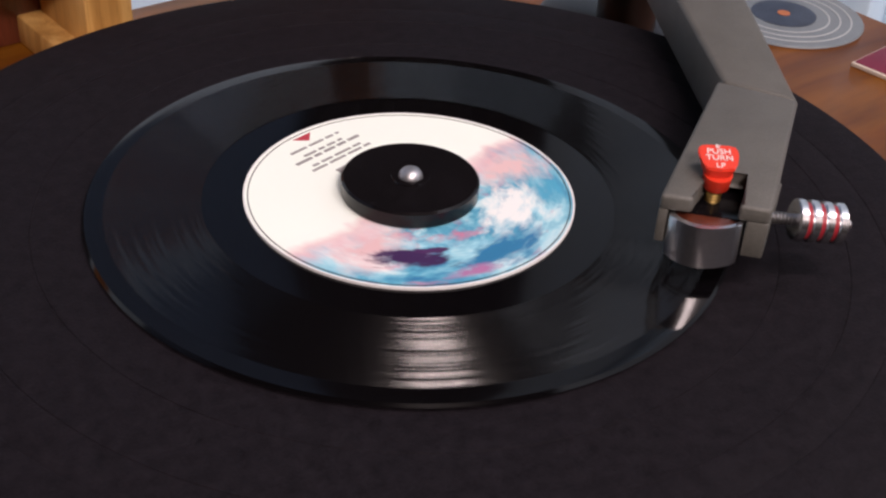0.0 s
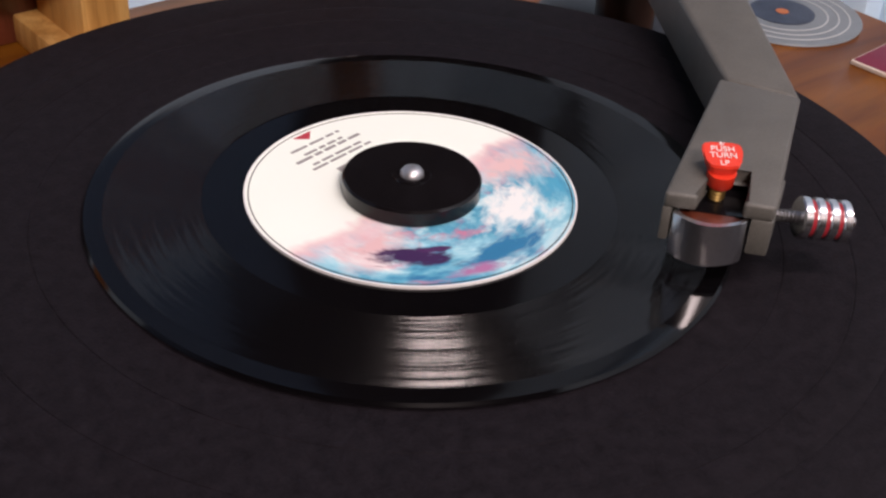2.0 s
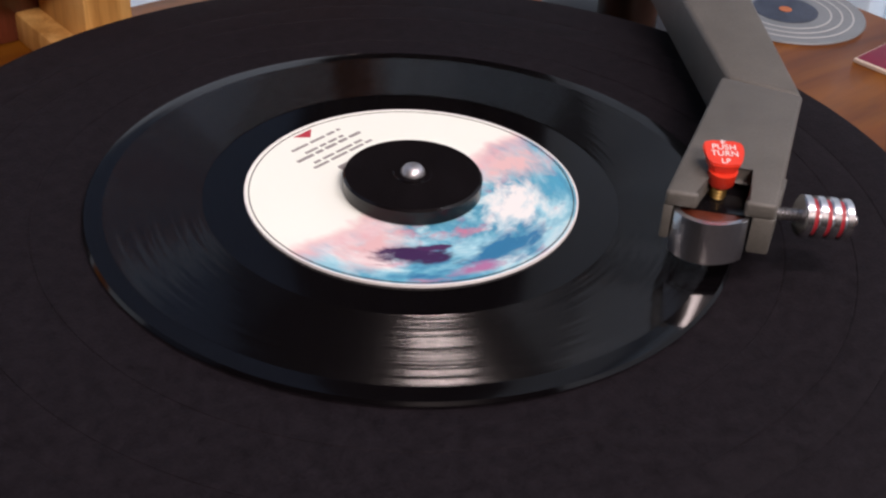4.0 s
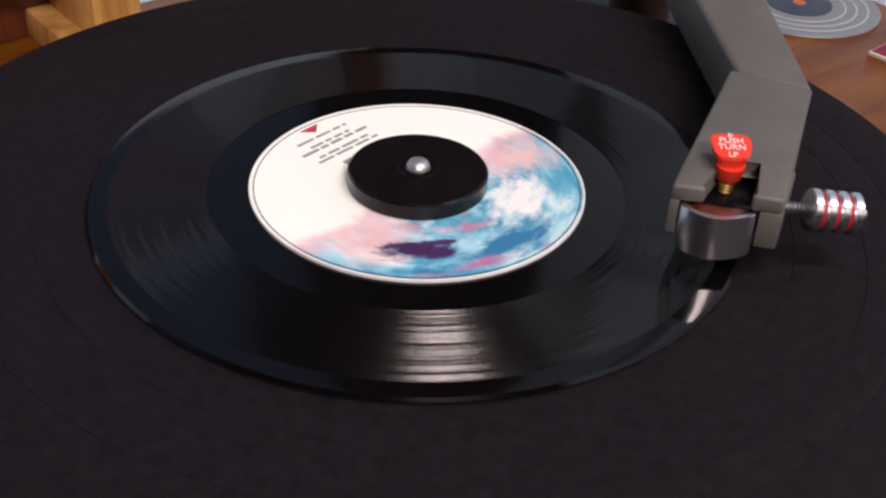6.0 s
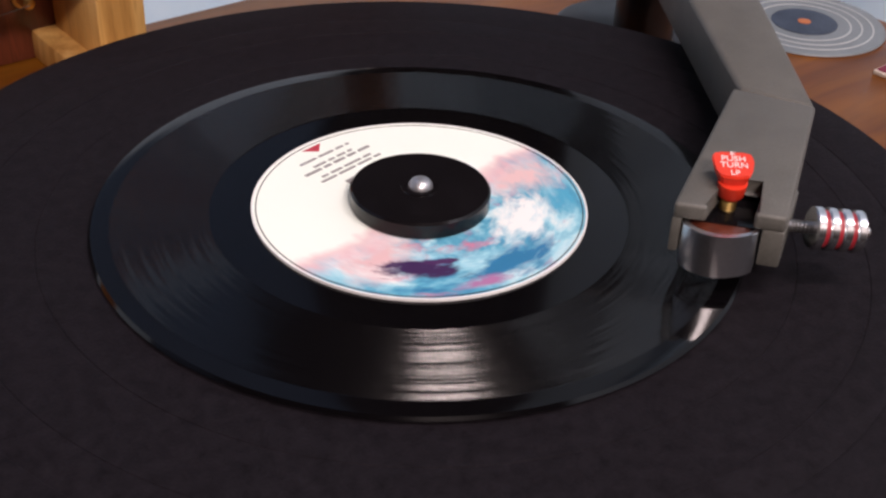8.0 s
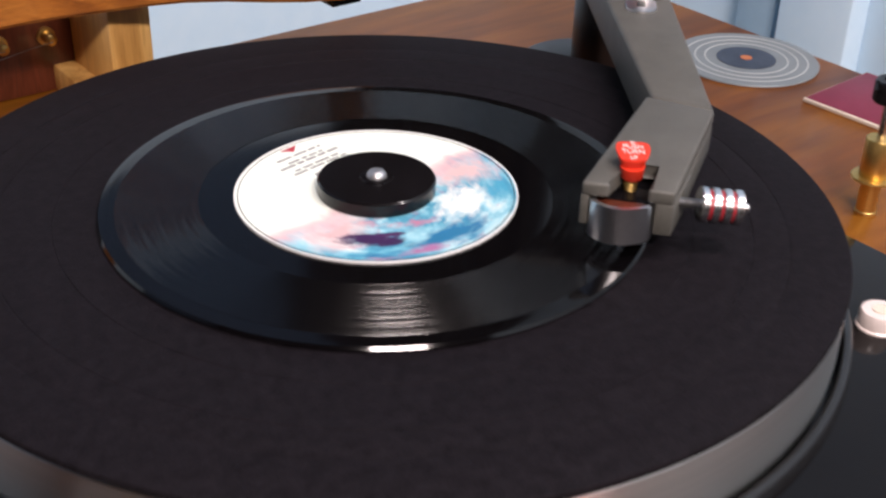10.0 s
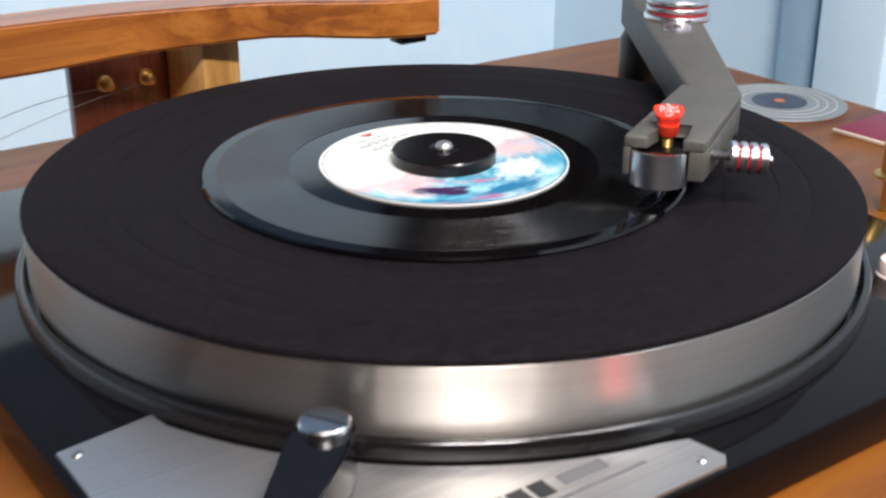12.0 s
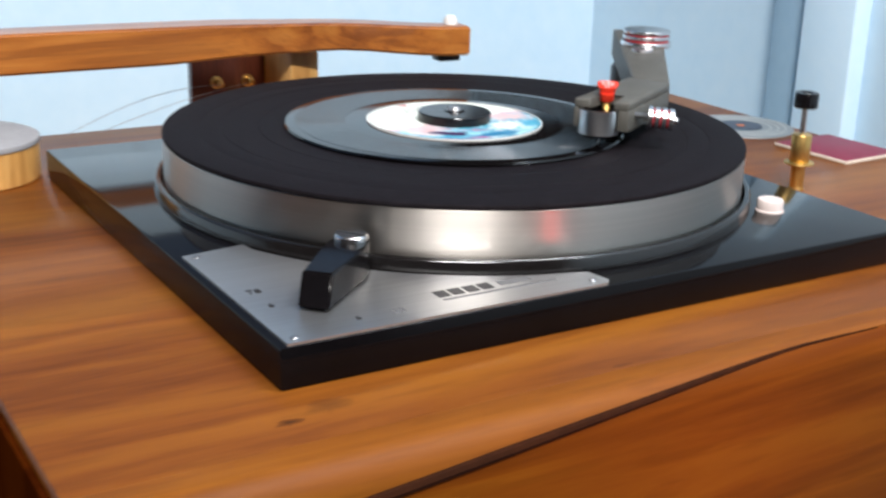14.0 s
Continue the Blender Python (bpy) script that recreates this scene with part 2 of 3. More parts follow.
def groove_walls(m, pitch, slope):
    """Fine relief of the cut grooves: walls that lean towards and away from the spindle, uneven from turn to turn."""
    c, sep, com = node(m, "ShaderNodeTexCoord"), node(m, "ShaderNodeSeparateXYZ"), node(m, "ShaderNodeCombineXYZ")
    link(m, c, "Object", sep, 0)
    link(m, sep, 0, com, 0)
    link(m, sep, 1, com, 1)

    def vec(op, a, out, b=None, bout=0):
        n = node(m, "ShaderNodeVectorMath")
        n.operation = op
        link(m, a, out, n, 0)
        if b:
            link(m, b, bout, n, "Scale" if op == "SCALE" else 1)
        return n

    def num(op, a, out, value, b=None, bout=0):
        n = node(m, "ShaderNodeMath")
        n.operation = op
        link(m, a, out, n, 0)
        n.inputs[1].default_value = value
        if b:
            link(m, b, bout, n, 1)
        return n

    length, outward = vec("LENGTH", com, 0), vec("NORMALIZE", com, 0)
    wave = num("SINE", num("MULTIPLY", length, "Value", 2 * math.pi / pitch), 0, 0)
    cube = num("MULTIPLY", wave, 0, 0, num("MULTIPLY", wave, 0, 0, wave), 0)
    cube = num("MINIMUM", num("MAXIMUM", num("ADD", num("MULTIPLY", cube, 0, 24.0), 0, -7.0), 0, -0.05), 0, 1.0)
    n = node(m, "ShaderNodeTexNoise")
    n.noise_dimensions = "1D"
    n.inputs["Scale"].default_value, n.inputs["Detail"].default_value = 700.0, 3.0
    link(m, length, "Value", n, "W")
    amp = num("MULTIPLY_ADD", n, 0, slope)
    amp.inputs[2].default_value = slope * 0.5
    gloss = node(m, "ShaderNodeMapRange")
    gloss.inputs[1].default_value, gloss.inputs[2].default_value = 0.0, 1.0
    gloss.inputs[3].default_value, gloss.inputs[4].default_value = 0.40, 0.64
    link(m, cube, 0, gloss, 0)
    link(m, gloss, 0, bsdf(m), "Specular IOR Level")
    dull = node(m, "ShaderNodeMapRange")
    dull.inputs[1].default_value, dull.inputs[2].default_value = 0.0, 1.0
    dull.inputs[3].default_value, dull.inputs[4].default_value = 0.10, 0.21
    link(m, cube, 0, dull, 0)
    link(m, dull, 0, bsdf(m), "Roughness")
    lean = vec("SCALE", outward, 0, num("MULTIPLY", cube, 0, 0, amp), 0)
    up = node(m, "ShaderNodeVectorMath")
    up.operation = "ADD"
    link(m, lean, 0, up, 0)
    up.inputs[1].default_value = (0, 0, 1)
    link(m, vec("NORMALIZE", up, 0), 0, bsdf(m), "Normal")


M_GROOVE = vinyl("grooved_vinyl", 0.15, 0.0)
groove_walls(M_GROOVE, 0.00008, 1.17)
M_VINYL = vinyl("smooth_vinyl", 0.09, 0.1)
bsdf(M_VINYL).inputs["Specular IOR Level"].default_value = 0.32


def label_material():
    """Printed label: one half cream with text, the other a sky of blue and rose clouds."""
    m = material("printed_label", (0.8, 0.8, 0.78), 0.45)
    c = node(m, "ShaderNodeTexCoord")
    sep = node(m, "ShaderNodeSeparateXYZ")
    link(m, c, "Object", sep, 0)
    at = node(m, "ShaderNodeMath")
    at.operation = "ARCTAN2"
    link(m, sep, 1, at, 0)
    link(m, sep, 0, at, 1)
    com = node(m, "ShaderNodeCombineXYZ")
    link(m, sep, 0, com, 0)
    link(m, sep, 1, com, 1)
    ln = node(m, "ShaderNodeVectorMath")
    ln.operation = "LENGTH"
    link(m, com, 0, ln, 0)
    # soft clouds, drawn out round the spindle
    cos, sin = node(m, "ShaderNodeMath"), node(m, "ShaderNodeMath")
    cos.operation, sin.operation = "COSINE", "SINE"
    link(m, at, 0, cos, 0)
    link(m, at, 0, sin, 0)
    pol = node(m, "ShaderNodeCombineXYZ")
    link(m, cos, 0, pol, 0)
    link(m, sin, 0, pol, 1)
    rad = node(m, "ShaderNodeMath")
    rad.operation = "MULTIPLY"
    rad.inputs[1].default_value = 62.0
    link(m, ln, "Value", rad, 0)
    link(m, rad, 0, pol, 2)
    n1, n2, n3, n4 = (noise_tex(m, pol, k, d, 0.6, 0.3) for k, d in ((1.7, 4), (2.6, 4), (1.3, 3), (4.5, 4)))
    sky = ramp(m, n1, 0, [(0.30, (0.012, 0.16, 0.32)), (0.41, (0.08, 0.36, 0.50)), (0.52, (0.32, 0.62, 0.70)), (0.64, (0.78, 0.82, 0.80))])
    rose = ramp(m, n2, 0, [(0.55, (0, 0, 0)), (0.74, (1, 1, 1))])
    blue = mix(m, rose.outputs[0], sky.outputs[0], (0.56, 0.20, 0.30))

    def blob(turn, r, across, round_, colour, under, soft=0.7):
        """A smudge of paint: its bearing and distance from the spindle, its size across and round."""
        mp = node(m, "ShaderNodeMapping")
        mp.vector_type = "TEXTURE"
        a = radians(LABEL_TURN + turn)
        mp.inputs["Location"].default_value = (r * math.cos(a), r * math.sin(a), 0)
        mp.inputs["Rotation"].default_value, mp.inputs["Scale"].default_value = (0, 0, a), (across, round_, 1)
        link(m, com, 0, mp, 0)
        far = node(m, "ShaderNodeVectorMath")
        far.operation = "LENGTH"
        link(m, mp, 0, far, 0)
        rough = node(m, "ShaderNodeMath")
        rough.operation = "MULTIPLY_ADD"
        rough.inputs[1].default_value = 2.4
        link(m, n4, 0, rough, 0)
        link(m, far, "Value", rough, 2)
        rng = node(m, "ShaderNodeMapRange")
        rng.inputs[1].default_value, rng.inputs[2].default_value = 2.0 - soft / 2, 2.0 + soft / 2
        rng.inputs[3].default_value, rng.inputs[4].default_value = 1.0, 0.0
        link(m, rough, 0, rng, 0)
        return mix(m, rng.outputs[0], under, colour)

    blue = blob(28, 0.029, 0.0085, 0.013, (0.80, 0.83, 0.80), blue)
    blue = blob(-6, 0.037, 0.0055, 0.014, (0.015, 0.17, 0.33), blue)
    blue = blob(-22, 0.0405, 0.0022, 0.008, (0.40, 0.16, 0.32), blue)
    blue = blob(47, 0.039, 0.0040, 0.008, (0.05, 0.34, 0.50), blue)
    blue = blob(-68, 0.030, 0.011, 0.008, (0.72, 0.47, 0.47), blue, 1.2)
    blue = blob(72, 0.031, 0.012, 0.008, (0.74, 0.50, 0.49), blue, 1.2)
    # where the picture gives way to the cream half
    d = node(m, "ShaderNodeVectorMath")
    d.operation = "DOT_PRODUCT"
    d.inputs[1].default_value = (math.cos(radians(LABEL_TURN)), math.sin(radians(LABEL_TURN)), 0)
    link(m, com, 0, d, 0)
    add = node(m, "ShaderNodeMath")
    add.operation = "MULTIPLY_ADD"
    add.inputs[1].default_value, add.inputs[2].default_value = 0.014, -0.007
    link(m, n3, 0, add, 0)
    s2 = node(m, "ShaderNodeMath")
    s2.operation = "ADD"
    link(m, d, "Value", s2, 0)
    link(m, add, 0, s2, 1)
    edge = node(m, "ShaderNodeMapRange")
    edge.inputs[1].default_value, edge.inputs[2].default_value = -0.007, 0.009
    link(m, s2, 0, edge, 0)
    rim = ramp(m, edge, 0, [(0.0, (0.84, 0.90, 0.81)), (0.32, (0.84, 0.88, 0.80)), (0.55, (0.76, 0.55, 0.54)), (0.8, (0.72, 0.42, 0.46)), (1.0, (0.6, 0.6, 0.68))])
    half = ramp(m, edge, 0, [(0.5, (0, 0, 0)), (1.0, (1, 1, 1))])
    pic = mix(m, half.outputs[0], rim.outputs[0], blue)
    pic = blob(-47, 0.0325, 0.0042, 0.0120, (0.045, 0.016, 0.075), pic, 0.5)
    set_colour(m, blob(-36, 0.0290, 0.0014, 0.0050, (0.07, 0.02, 0.09), pic, 0.4))
    return m


LABEL_TURN = -80.0
M_LABEL = label_material()

# ---- building helpers ----


def mesh_of(bm, name, mat, smooth=True):
    me = bpy.data.meshes.new(name)
    bmesh.ops.recalc_face_normals(bm, faces=bm.faces)
    bm.to_mesh(me)
    bm.free()
    me.materials.append(mat)
    if smooth:
        me.shade_smooth()
        me.set_sharp_from_angle(angle=radians(38))
    return me


def part(name, bm, mat, parent, label="", smooth=True):
    ob = new(name, mesh_of(bm, name, mat, smooth))
    ob.parent = parent
    if label:
        ob["label"] = label
    return ob


def solo(name, bm, mat, label, category, kind="", group="", smooth=True):
    return tagged(new(name, mesh_of(bm, name, mat, smooth)), label, category, group, kind)


def thing(name, at, label, category, kind="", group=""):
    ob = new(name)
    ob.location = at
    ob.empty_display_size = 0.02
    return tagged(ob, label, category, group, kind)


def box(x0, x1, y0, y1, z0, z1, bev=0.0, seg=2):
    bm = bmesh.new()
    bmesh.ops.create_cube(bm, size=1, matrix=Matrix.LocRotScale(((x0 + x1) / 2, (y0 + y1) / 2, (z0 + z1) / 2), None, (x1 - x0, y1 - y0, z1 - z0)))
    if bev:
        bmesh.ops.bevel(bm, geom=bm.edges[:], offset=bev, segments=seg, affect="EDGES", profile=0.5)
    return bm


def lathe(profile, n=96, closed=True):
    """Turn a profile of (radius, z) round the z axis; ends at radius 0 close themselves."""
    bm = bmesh.new()
    rings = []
    for r, z in profile:
        if r < 1e-7:
            rings.append([bm.verts.new((0, 0, z))])
        else:
            rings.append([bm.verts.new((r * math.cos(2 * math.pi * k / n), r * math.sin(2 * math.pi * k / n), z)) for k in range(n)])
    pairs = list(zip(rings, rings[1:]))
    if closed and len(rings[0]) > 1 and len(rings[-1]) > 1:
        pairs.append((rings[-1], rings[0]))
    for a, b in pairs:
        for k in range(n):
            j = (k + 1) % n
            if len(a) == 1 and len(b) == 1:
                continue
            if len(a) == 1:
                bm.faces.new((a[0], b[j], b[k]))
            elif len(b) == 1:
                bm.faces.new((a[k], a[j], b[0]))
            else:
                bm.faces.new((a[k], a[j], b[j], b[k]))
    return bm


def prism(outline, z0, z1, bev=0.0, seg=2):
    """A flat outline raised from z0 to z1."""
    bm = bmesh.new()
    low = [bm.verts.new((x, y, z0)) for x, y in outline]
    top = [bm.verts.new((x, y, z1)) for x, y in outline]
    bm.faces.new(low[::-1])
    bm.faces.new(top)
    for k in range(len(low)):
        j = (k + 1) % len(low)
        bm.faces.new((low[k], low[j], top[j], top[k]))
    if bev:
        bmesh.ops.bevel(bm, geom=bm.edges[:], offset=bev, segments=seg, affect="EDGES", profile=0.5)
    return bm


def turned(bm, m):
    bmesh.ops.transform(bm, matrix=m, verts=bm.verts)
    return bm


def joined(*parts):
    bm = parts[0]
    for other in parts[1:]:
        me = bpy.data.meshes.new("joint")
        other.to_mesh(me)
        other.free()
        bm.from_mesh(me)
        bpy.data.meshes.remove(me)
    return bm


def sweep(points, radius, n=10):
    """A round bar or wire along points."""
    bm = bmesh.new()
    rings = []
    pts = [Vector(p) for p in points]
    for k, p in enumerate(pts):
        d = (pts[min(k + 1, len(pts) - 1)] - pts[max(k - 1, 0)]).normalized()
        q = d.to_track_quat("Z", "Y")
        rings.append([bm.verts.new(p + q @ Vector((radius * math.cos(2 * math.pi * i / n), radius * math.sin(2 * math.pi * i / n), 0))) for i in range(n)])
    for a, b in zip(rings, rings[1:]):
        for i in range(n):
            bm.faces.new((a[i], a[(i + 1) % n], b[(i + 1) % n], b[i]))
    bm.faces.new(rings[0][::-1])
    bm.faces.new(rings[-1])
    return bm


def text_mesh(words, size, depth=0.00015):
    cu = bpy.data.curves.new("words", "FONT")
    cu.body, cu.size, cu.extrude, cu.align_x, cu.align_y = words, size, depth, "CENTER", "CENTER"
    ob = bpy.data.objects.new("words", cu)
    scene.collection.objects.link(ob)
    me = bpy.data.meshes.new_from_object(ob.evaluated_get(bpy.context.evaluated_depsgraph_get()))
    bpy.data.objects.remove(ob)
    bm = bmesh.new()
    bm.from_mesh(me)
    bpy.data.meshes.remove(me)
    return bm


# ---- the room ----
solo("floor", box(XL, XW, YF, YW, FLOOR - 0.05, FLOOR), M_FLOOR, "brown floor of the room", "floor", "structure")
# the ceiling is never in view; it closes the room and stays dark
solo("ceiling", box(XL, XW, YF, YW, CEIL, CEIL + 0.05), M_BOARD, "unseen ceiling, coloured dark brown to cut ambient light", "ceiling", "structure")
solo("wall_back", box(XL - 0.1, XW + 0.1, YW, YW + 0.1, FLOOR - 0.05, CEIL + 0.05), M_WALL, "pale blue painted wall behind the cabinet", "wall", "structure")
solo("wall_right", box(XW, XW + 0.1, YF - 0.1, YW, FLOOR - 0.05, CEIL + 0.05), M_WALL, "pale blue painted wall beside the cabinet", "wall", "structure")
# left and front walls are out of view, darkened to lower bounce and reflections
solo("wall_left", box(XL - 0.1, XL, YF - 0.1, YW, FLOOR - 0.05, CEIL + 0.05), M_DIM, "unseen wall, coloured dark brown to cut fill light", "wall", "structure")
solo("wall_front", box(XL, XW, YF - 0.1, YF, FLOOR - 0.05, CEIL + 0.05), M_DIM, "unseen wall, coloured dark brown to cut fill light", "wall", "structure")
solo("trim", box(XW - 0.012, XW, 0.197, 0.229, FLOOR, CEIL, 0.002), M_TRIM, "mid blue painted upright trim on the wall", "trim", "structure")


def curtain(mat, label):
    """Cloth hung across the room's corner; its free edge is drawn in at one height."""
    line = [(0.245, YW - 0.022), (XW - 0.024, YW - 0.024), (XW - 0.022, 0.362)]
    pts = []
    for (xa, ya), (xb, yb) in zip(line, line[1:]):
        d = Vector((xb - xa, yb - ya))
        side = Vector((d.y, -d.x)).normalized()
        steps = max(6, int(d.length / 0.006))
        for k in range(steps):
            f = k / steps
            w = 0.006 * math.sin(k * 0.62) + 0.003 * math.sin(k * 1.7)
            pts.append((xa + d.x * f + side.x * w, ya + d.y * f + side.y * w))
    fold, rows = bmesh.new(), []
    for k in range(25):
        z = 0.125 + (CEIL - 0.02 - 0.125) * (k / 24) ** 2
        pull = 0.066 * math.exp(-max(0.0, z - 0.172) / 0.085) + 0.03 * min(1.0, max(0.0, z - 0.42) / 0.15)
        share = [min(1.0, max(0.0, 1 - (x - 0.245) / 0.2)) for x, y in pts]
        rows.append([fold.verts.new((x + pull * q, y, z)) for (x, y), q in zip(pts, share)])
    for low, high in zip(rows, rows[1:]):
        for k in range(len(pts) - 1):
            fold.faces.new((low[k], low[k + 1], high[k + 1], high[k]))
    bmesh.ops.solidify(fold, geom=fold.faces[:], thickness=0.002)
    solo("curtain", fold, mat, label, "curtain", "")


# facing added out of view so the record mirrors a dimmer wall
solo("trim", box(XL + 0.01, XW - 0.001, YW - 0.008, YW - 0.001, 0.215, CEIL - 0.002, 0.002), M_UPPER, "unseen slate-blue upper facing that dims the record's reflections", "trim", "structure")
curtain(M_CURTAIN, "dark brown cloth curtain hanging in the room's corner")
solo("trim", box(XW - 0.02, XW, 0.135, 0.190, FLOOR, 0.15, 0.003), M_WALL, "pale blue painted pilaster beside the trim", "trim", "structure")

# ---- cabinet ----
cab = thing("cabinet", (0.03, 0.015, FLOOR), "honey-brown lacquered wooden cabinet with rounded front edge", "cabinet")


def local(ob, bm):
    return turned(bm, Matrix.Translation(-Vector(ob.location)))


CX0, CX1, CY0, CY1 = -0.26, 0.326, -0.228, 0.252
part("top", local(cab, box(CX0, CX1, CY0 + 0.0202, CY1, ZC - 0.022, ZC, 0.0015, 2)), M_CAB, cab)
arc = [(CY0 + 0.011 - 0.011 * math.sin(radians(q)), ZC - 0.011 + 0.011 * math.cos(radians(q))) for q in range(0, 91, 10)]
section = [(CY0 + 0.02, FLOOR + 0.06), (CY0 + 0.02, ZC)] + arc + [(CY0, FLOOR + 0.06)]
front = turned(prism(section, CX0, CX1), Matrix(((0, 0, 1, 0), (1, 0, 0, 0), (0, 1, 0, 0), (0, 0, 0, 1))))
panel = part("front_panel", local(cab, front), M_FRONT, cab, "red-brown front board")
# a dark split in the timber runs up the rounded edge and out over the top
split = []
for k in range(41):
    x = -0.258 + 0.33 * k / 40
    z = ZC - 0.0008 - 0.0225 * max(0.0, (0.03 - x) / 0.288) ** 1.45
    up = max(0.0, z - (ZC - 0.011))
    split.append((x, CY0 + 0.011 - math.sqrt(max(0.0, 0.011 ** 2 - up * up)), z))
bm = sweep(split, 0.0025, 8)
for vert in bm.verts:
    k = (vert.co.x + 0.258) / 0.33
    near = split[max(0, min(40, round(k * 40)))]
    vert.co = Vector(near) + (vert.co - Vector(near)) * (1.1 - 0.95 * max(0.0, k) ** 1.5)
part("split", local(cab, bm), M_SPLIT, panel, "dark split in the wood")
# golden edge strip, half a millimetre proud, from the top down to the split
strip, ROWS_S, RA = bmesh.new(), 14, 0.0115
for k in range(61):
    x = CX0 + (CX1 - CX0) * k / 60
    z = ZC - 0.0008 - 0.0225 * max(0.0, (0.03 - x) / 0.288) ** 1.45
    drop = ZC - z
    reach = RA * math.acos(max(0.0, 1 - drop / RA)) + max(0.0, drop - RA)
    for out in (0.0, -0.0012):
        for q in range(ROWS_S + 1):
            s = -0.0088 + (reach + 0.0088) * q / ROWS_S
            turn = max(0.0, min(math.pi / 2, s / RA))
            rr = RA + out
            strip.verts.new((x, CY0 + 0.011 - min(s, 0.0) - rr * math.sin(turn), ZC + 0.0005 - RA + rr * math.cos(turn) - max(0.0, s - RA * math.pi / 2)))
strip.verts.ensure_lookup_table()
SW = 2 * (ROWS_S + 1)
loop = list(range(ROWS_S + 1)) + list(range(SW - 1, ROWS_S, -1))
for k in range(60):
    for a, b in zip(loop, loop[1:] + loop[:1]):
        strip.faces.new([strip.verts[n] for n in (k * SW + a, (k + 1) * SW + a, (k + 1) * SW + b, k * SW + b)])
bmesh.ops.recalc_face_normals(strip, faces=strip.faces)
part("edge_strip", local(cab, strip), M_EDGE, cab, "golden rounded edge")
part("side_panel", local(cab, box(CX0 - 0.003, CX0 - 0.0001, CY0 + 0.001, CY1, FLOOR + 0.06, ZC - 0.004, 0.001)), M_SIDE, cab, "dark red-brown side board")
part("side_panel", local(cab, box(CX1 - 0.026, CX1 - 0.006, CY0 + 0.027, CY1 - 0.01, FLOOR + 0.06, ZC - 0.022, 0.002)), M_CAB, cab)
part("back_panel", local(cab, box(CX0 + 0.027, CX1 - 0.027, CY1 - 0.022, CY1 - 0.012, FLOOR + 0.06, ZC - 0.022)), M_CAB, cab)
part("base", local(cab, box(CX0 + 0.02, CX1 - 0.02, CY0 + 0.03, CY1 - 0.025, FLOOR, FLOOR + 0.06)), M_CAB, cab)

# ---- turntable ----
deck = thing("turntable", (0, 0, ZC), "black gloss turntable deck with silver platter on a wooden cabinet", "turntable")
PX0, PX1, PY0, PY1 = -0.1730, 0.154, -0.1685, 0.148
part("plinth", local(deck, box(PX0, PX1, PY0, PY1, ZC, ZP, 0.0012)), M_PLINTH, deck, "black gloss plinth")
skirt = [(0.1492, ZP), (0.1524, ZP), (0.1528, ZP + 0.0006), (0.1524, ZP + 0.0056), (0.1518, ZP + 0.0066), (0.1508, ZP + 0.0070), (0.1497, ZP + 0.0067), (0.1492, ZP + 0.0058)]
part("platter_well", local(deck, lathe(skirt, 160)), M_WELL, deck, "black ring round the platter")
RP = 0.1479
rim = [(0.0, -0.0290), (RP - 0.003, -0.0290), (RP - 0.0010, -0.0282), (RP - 0.0002, -0.0268), (RP, -0.0240), (RP, -0.0055), (RP - 0.0005, -0.0050), (0.0, -0.0050)]
part("platter", local(deck, lathe(rim, 200)), M_RIM, deck, "turned aluminium platter rim")
RM = 0.1481
mat_profile = [(0.0, -0.0050), (RM - 0.0003, -0.0050), (RM, -0.0046), (RM, -0.0034), (RM - 0.0003, -0.0029), (RM - 0.0011, -0.0026), (0.1302, -0.0026), (0.1301, -0.00272), (0.1298, -0.00272), (0.1294, -0.0026), (0.1192, -0.0026), (0.1191, -0.00275), (0.1188, -0.00275), (0.1187, -0.0026), (0.1008, -0.0026), (0.1007, -0.00275), (0.1004, -0.00275), (0.1003, -0.0026), (0.0, -0.0026)]
part("mat", local(deck, lathe(mat_profile, 200)), M_MAT, deck, "matt black rubber mat with fine rings")
part("spindle", local(deck, lathe([(0, -0.002), (0.0034, -0.002), (0.0034, 0.0048), (0.0032, 0.0058), (0.0025, 0.0068), (0.0013, 0.0073), (0, 0.0075)], 32)), M_SPINDLE, deck, "polished steel spindle")

# switch plate on the front corner, cut round the platter
arc = [(0.1545 * math.cos(radians(a)), 0.1545 * math.sin(radians(a))) for a in range(259, 203, -2)]
PLZ = ZP + 0.001
outline = [(-0.1698, -0.1675), (-0.0285, -0.1675), (-0.0255, -0.1645), (-0.0275, -0.1530)] + arc[1:] + [(-0.1412, -0.0575), (-0.1698, -0.0615)]
plate = part("switch_plate", local(deck, prism(outline, ZP, PLZ)), M_PLATE, deck, "brushed silver switch plate")
for x, y in ((-0.1655, -0.1635), (-0.0325, -0.1625), (-0.1655, -0.0655)):
    screw = lathe([(0, 0), (0.0016, 0), (0.0016, 0.0004), (0.001, 0.0009), (0, 0.001)], 16)
    part("screw", local(deck, turned(screw, Matrix.Translation((x, y, PLZ)))), M_STEEL, plate)


def lettering(words, size, x, y, turn, mat):
    bm = turned(text_mesh(words, size), pose(x, y, PLZ + 0.0002, 0, 0, turn))
    part("lettering", local(deck, bm), mat, plate)


lettering("78", 0.006, -0.1600, -0.1145, 0, M_INK)
lettering("6", 0.005, -0.1600, -0.131, 0, M_INK)
lettering("6", 0.005, -0.1365, -0.157, 0, M_INK)
lettering("33", 0.006, -0.1195, -0.157, 0, M_GREYINK)

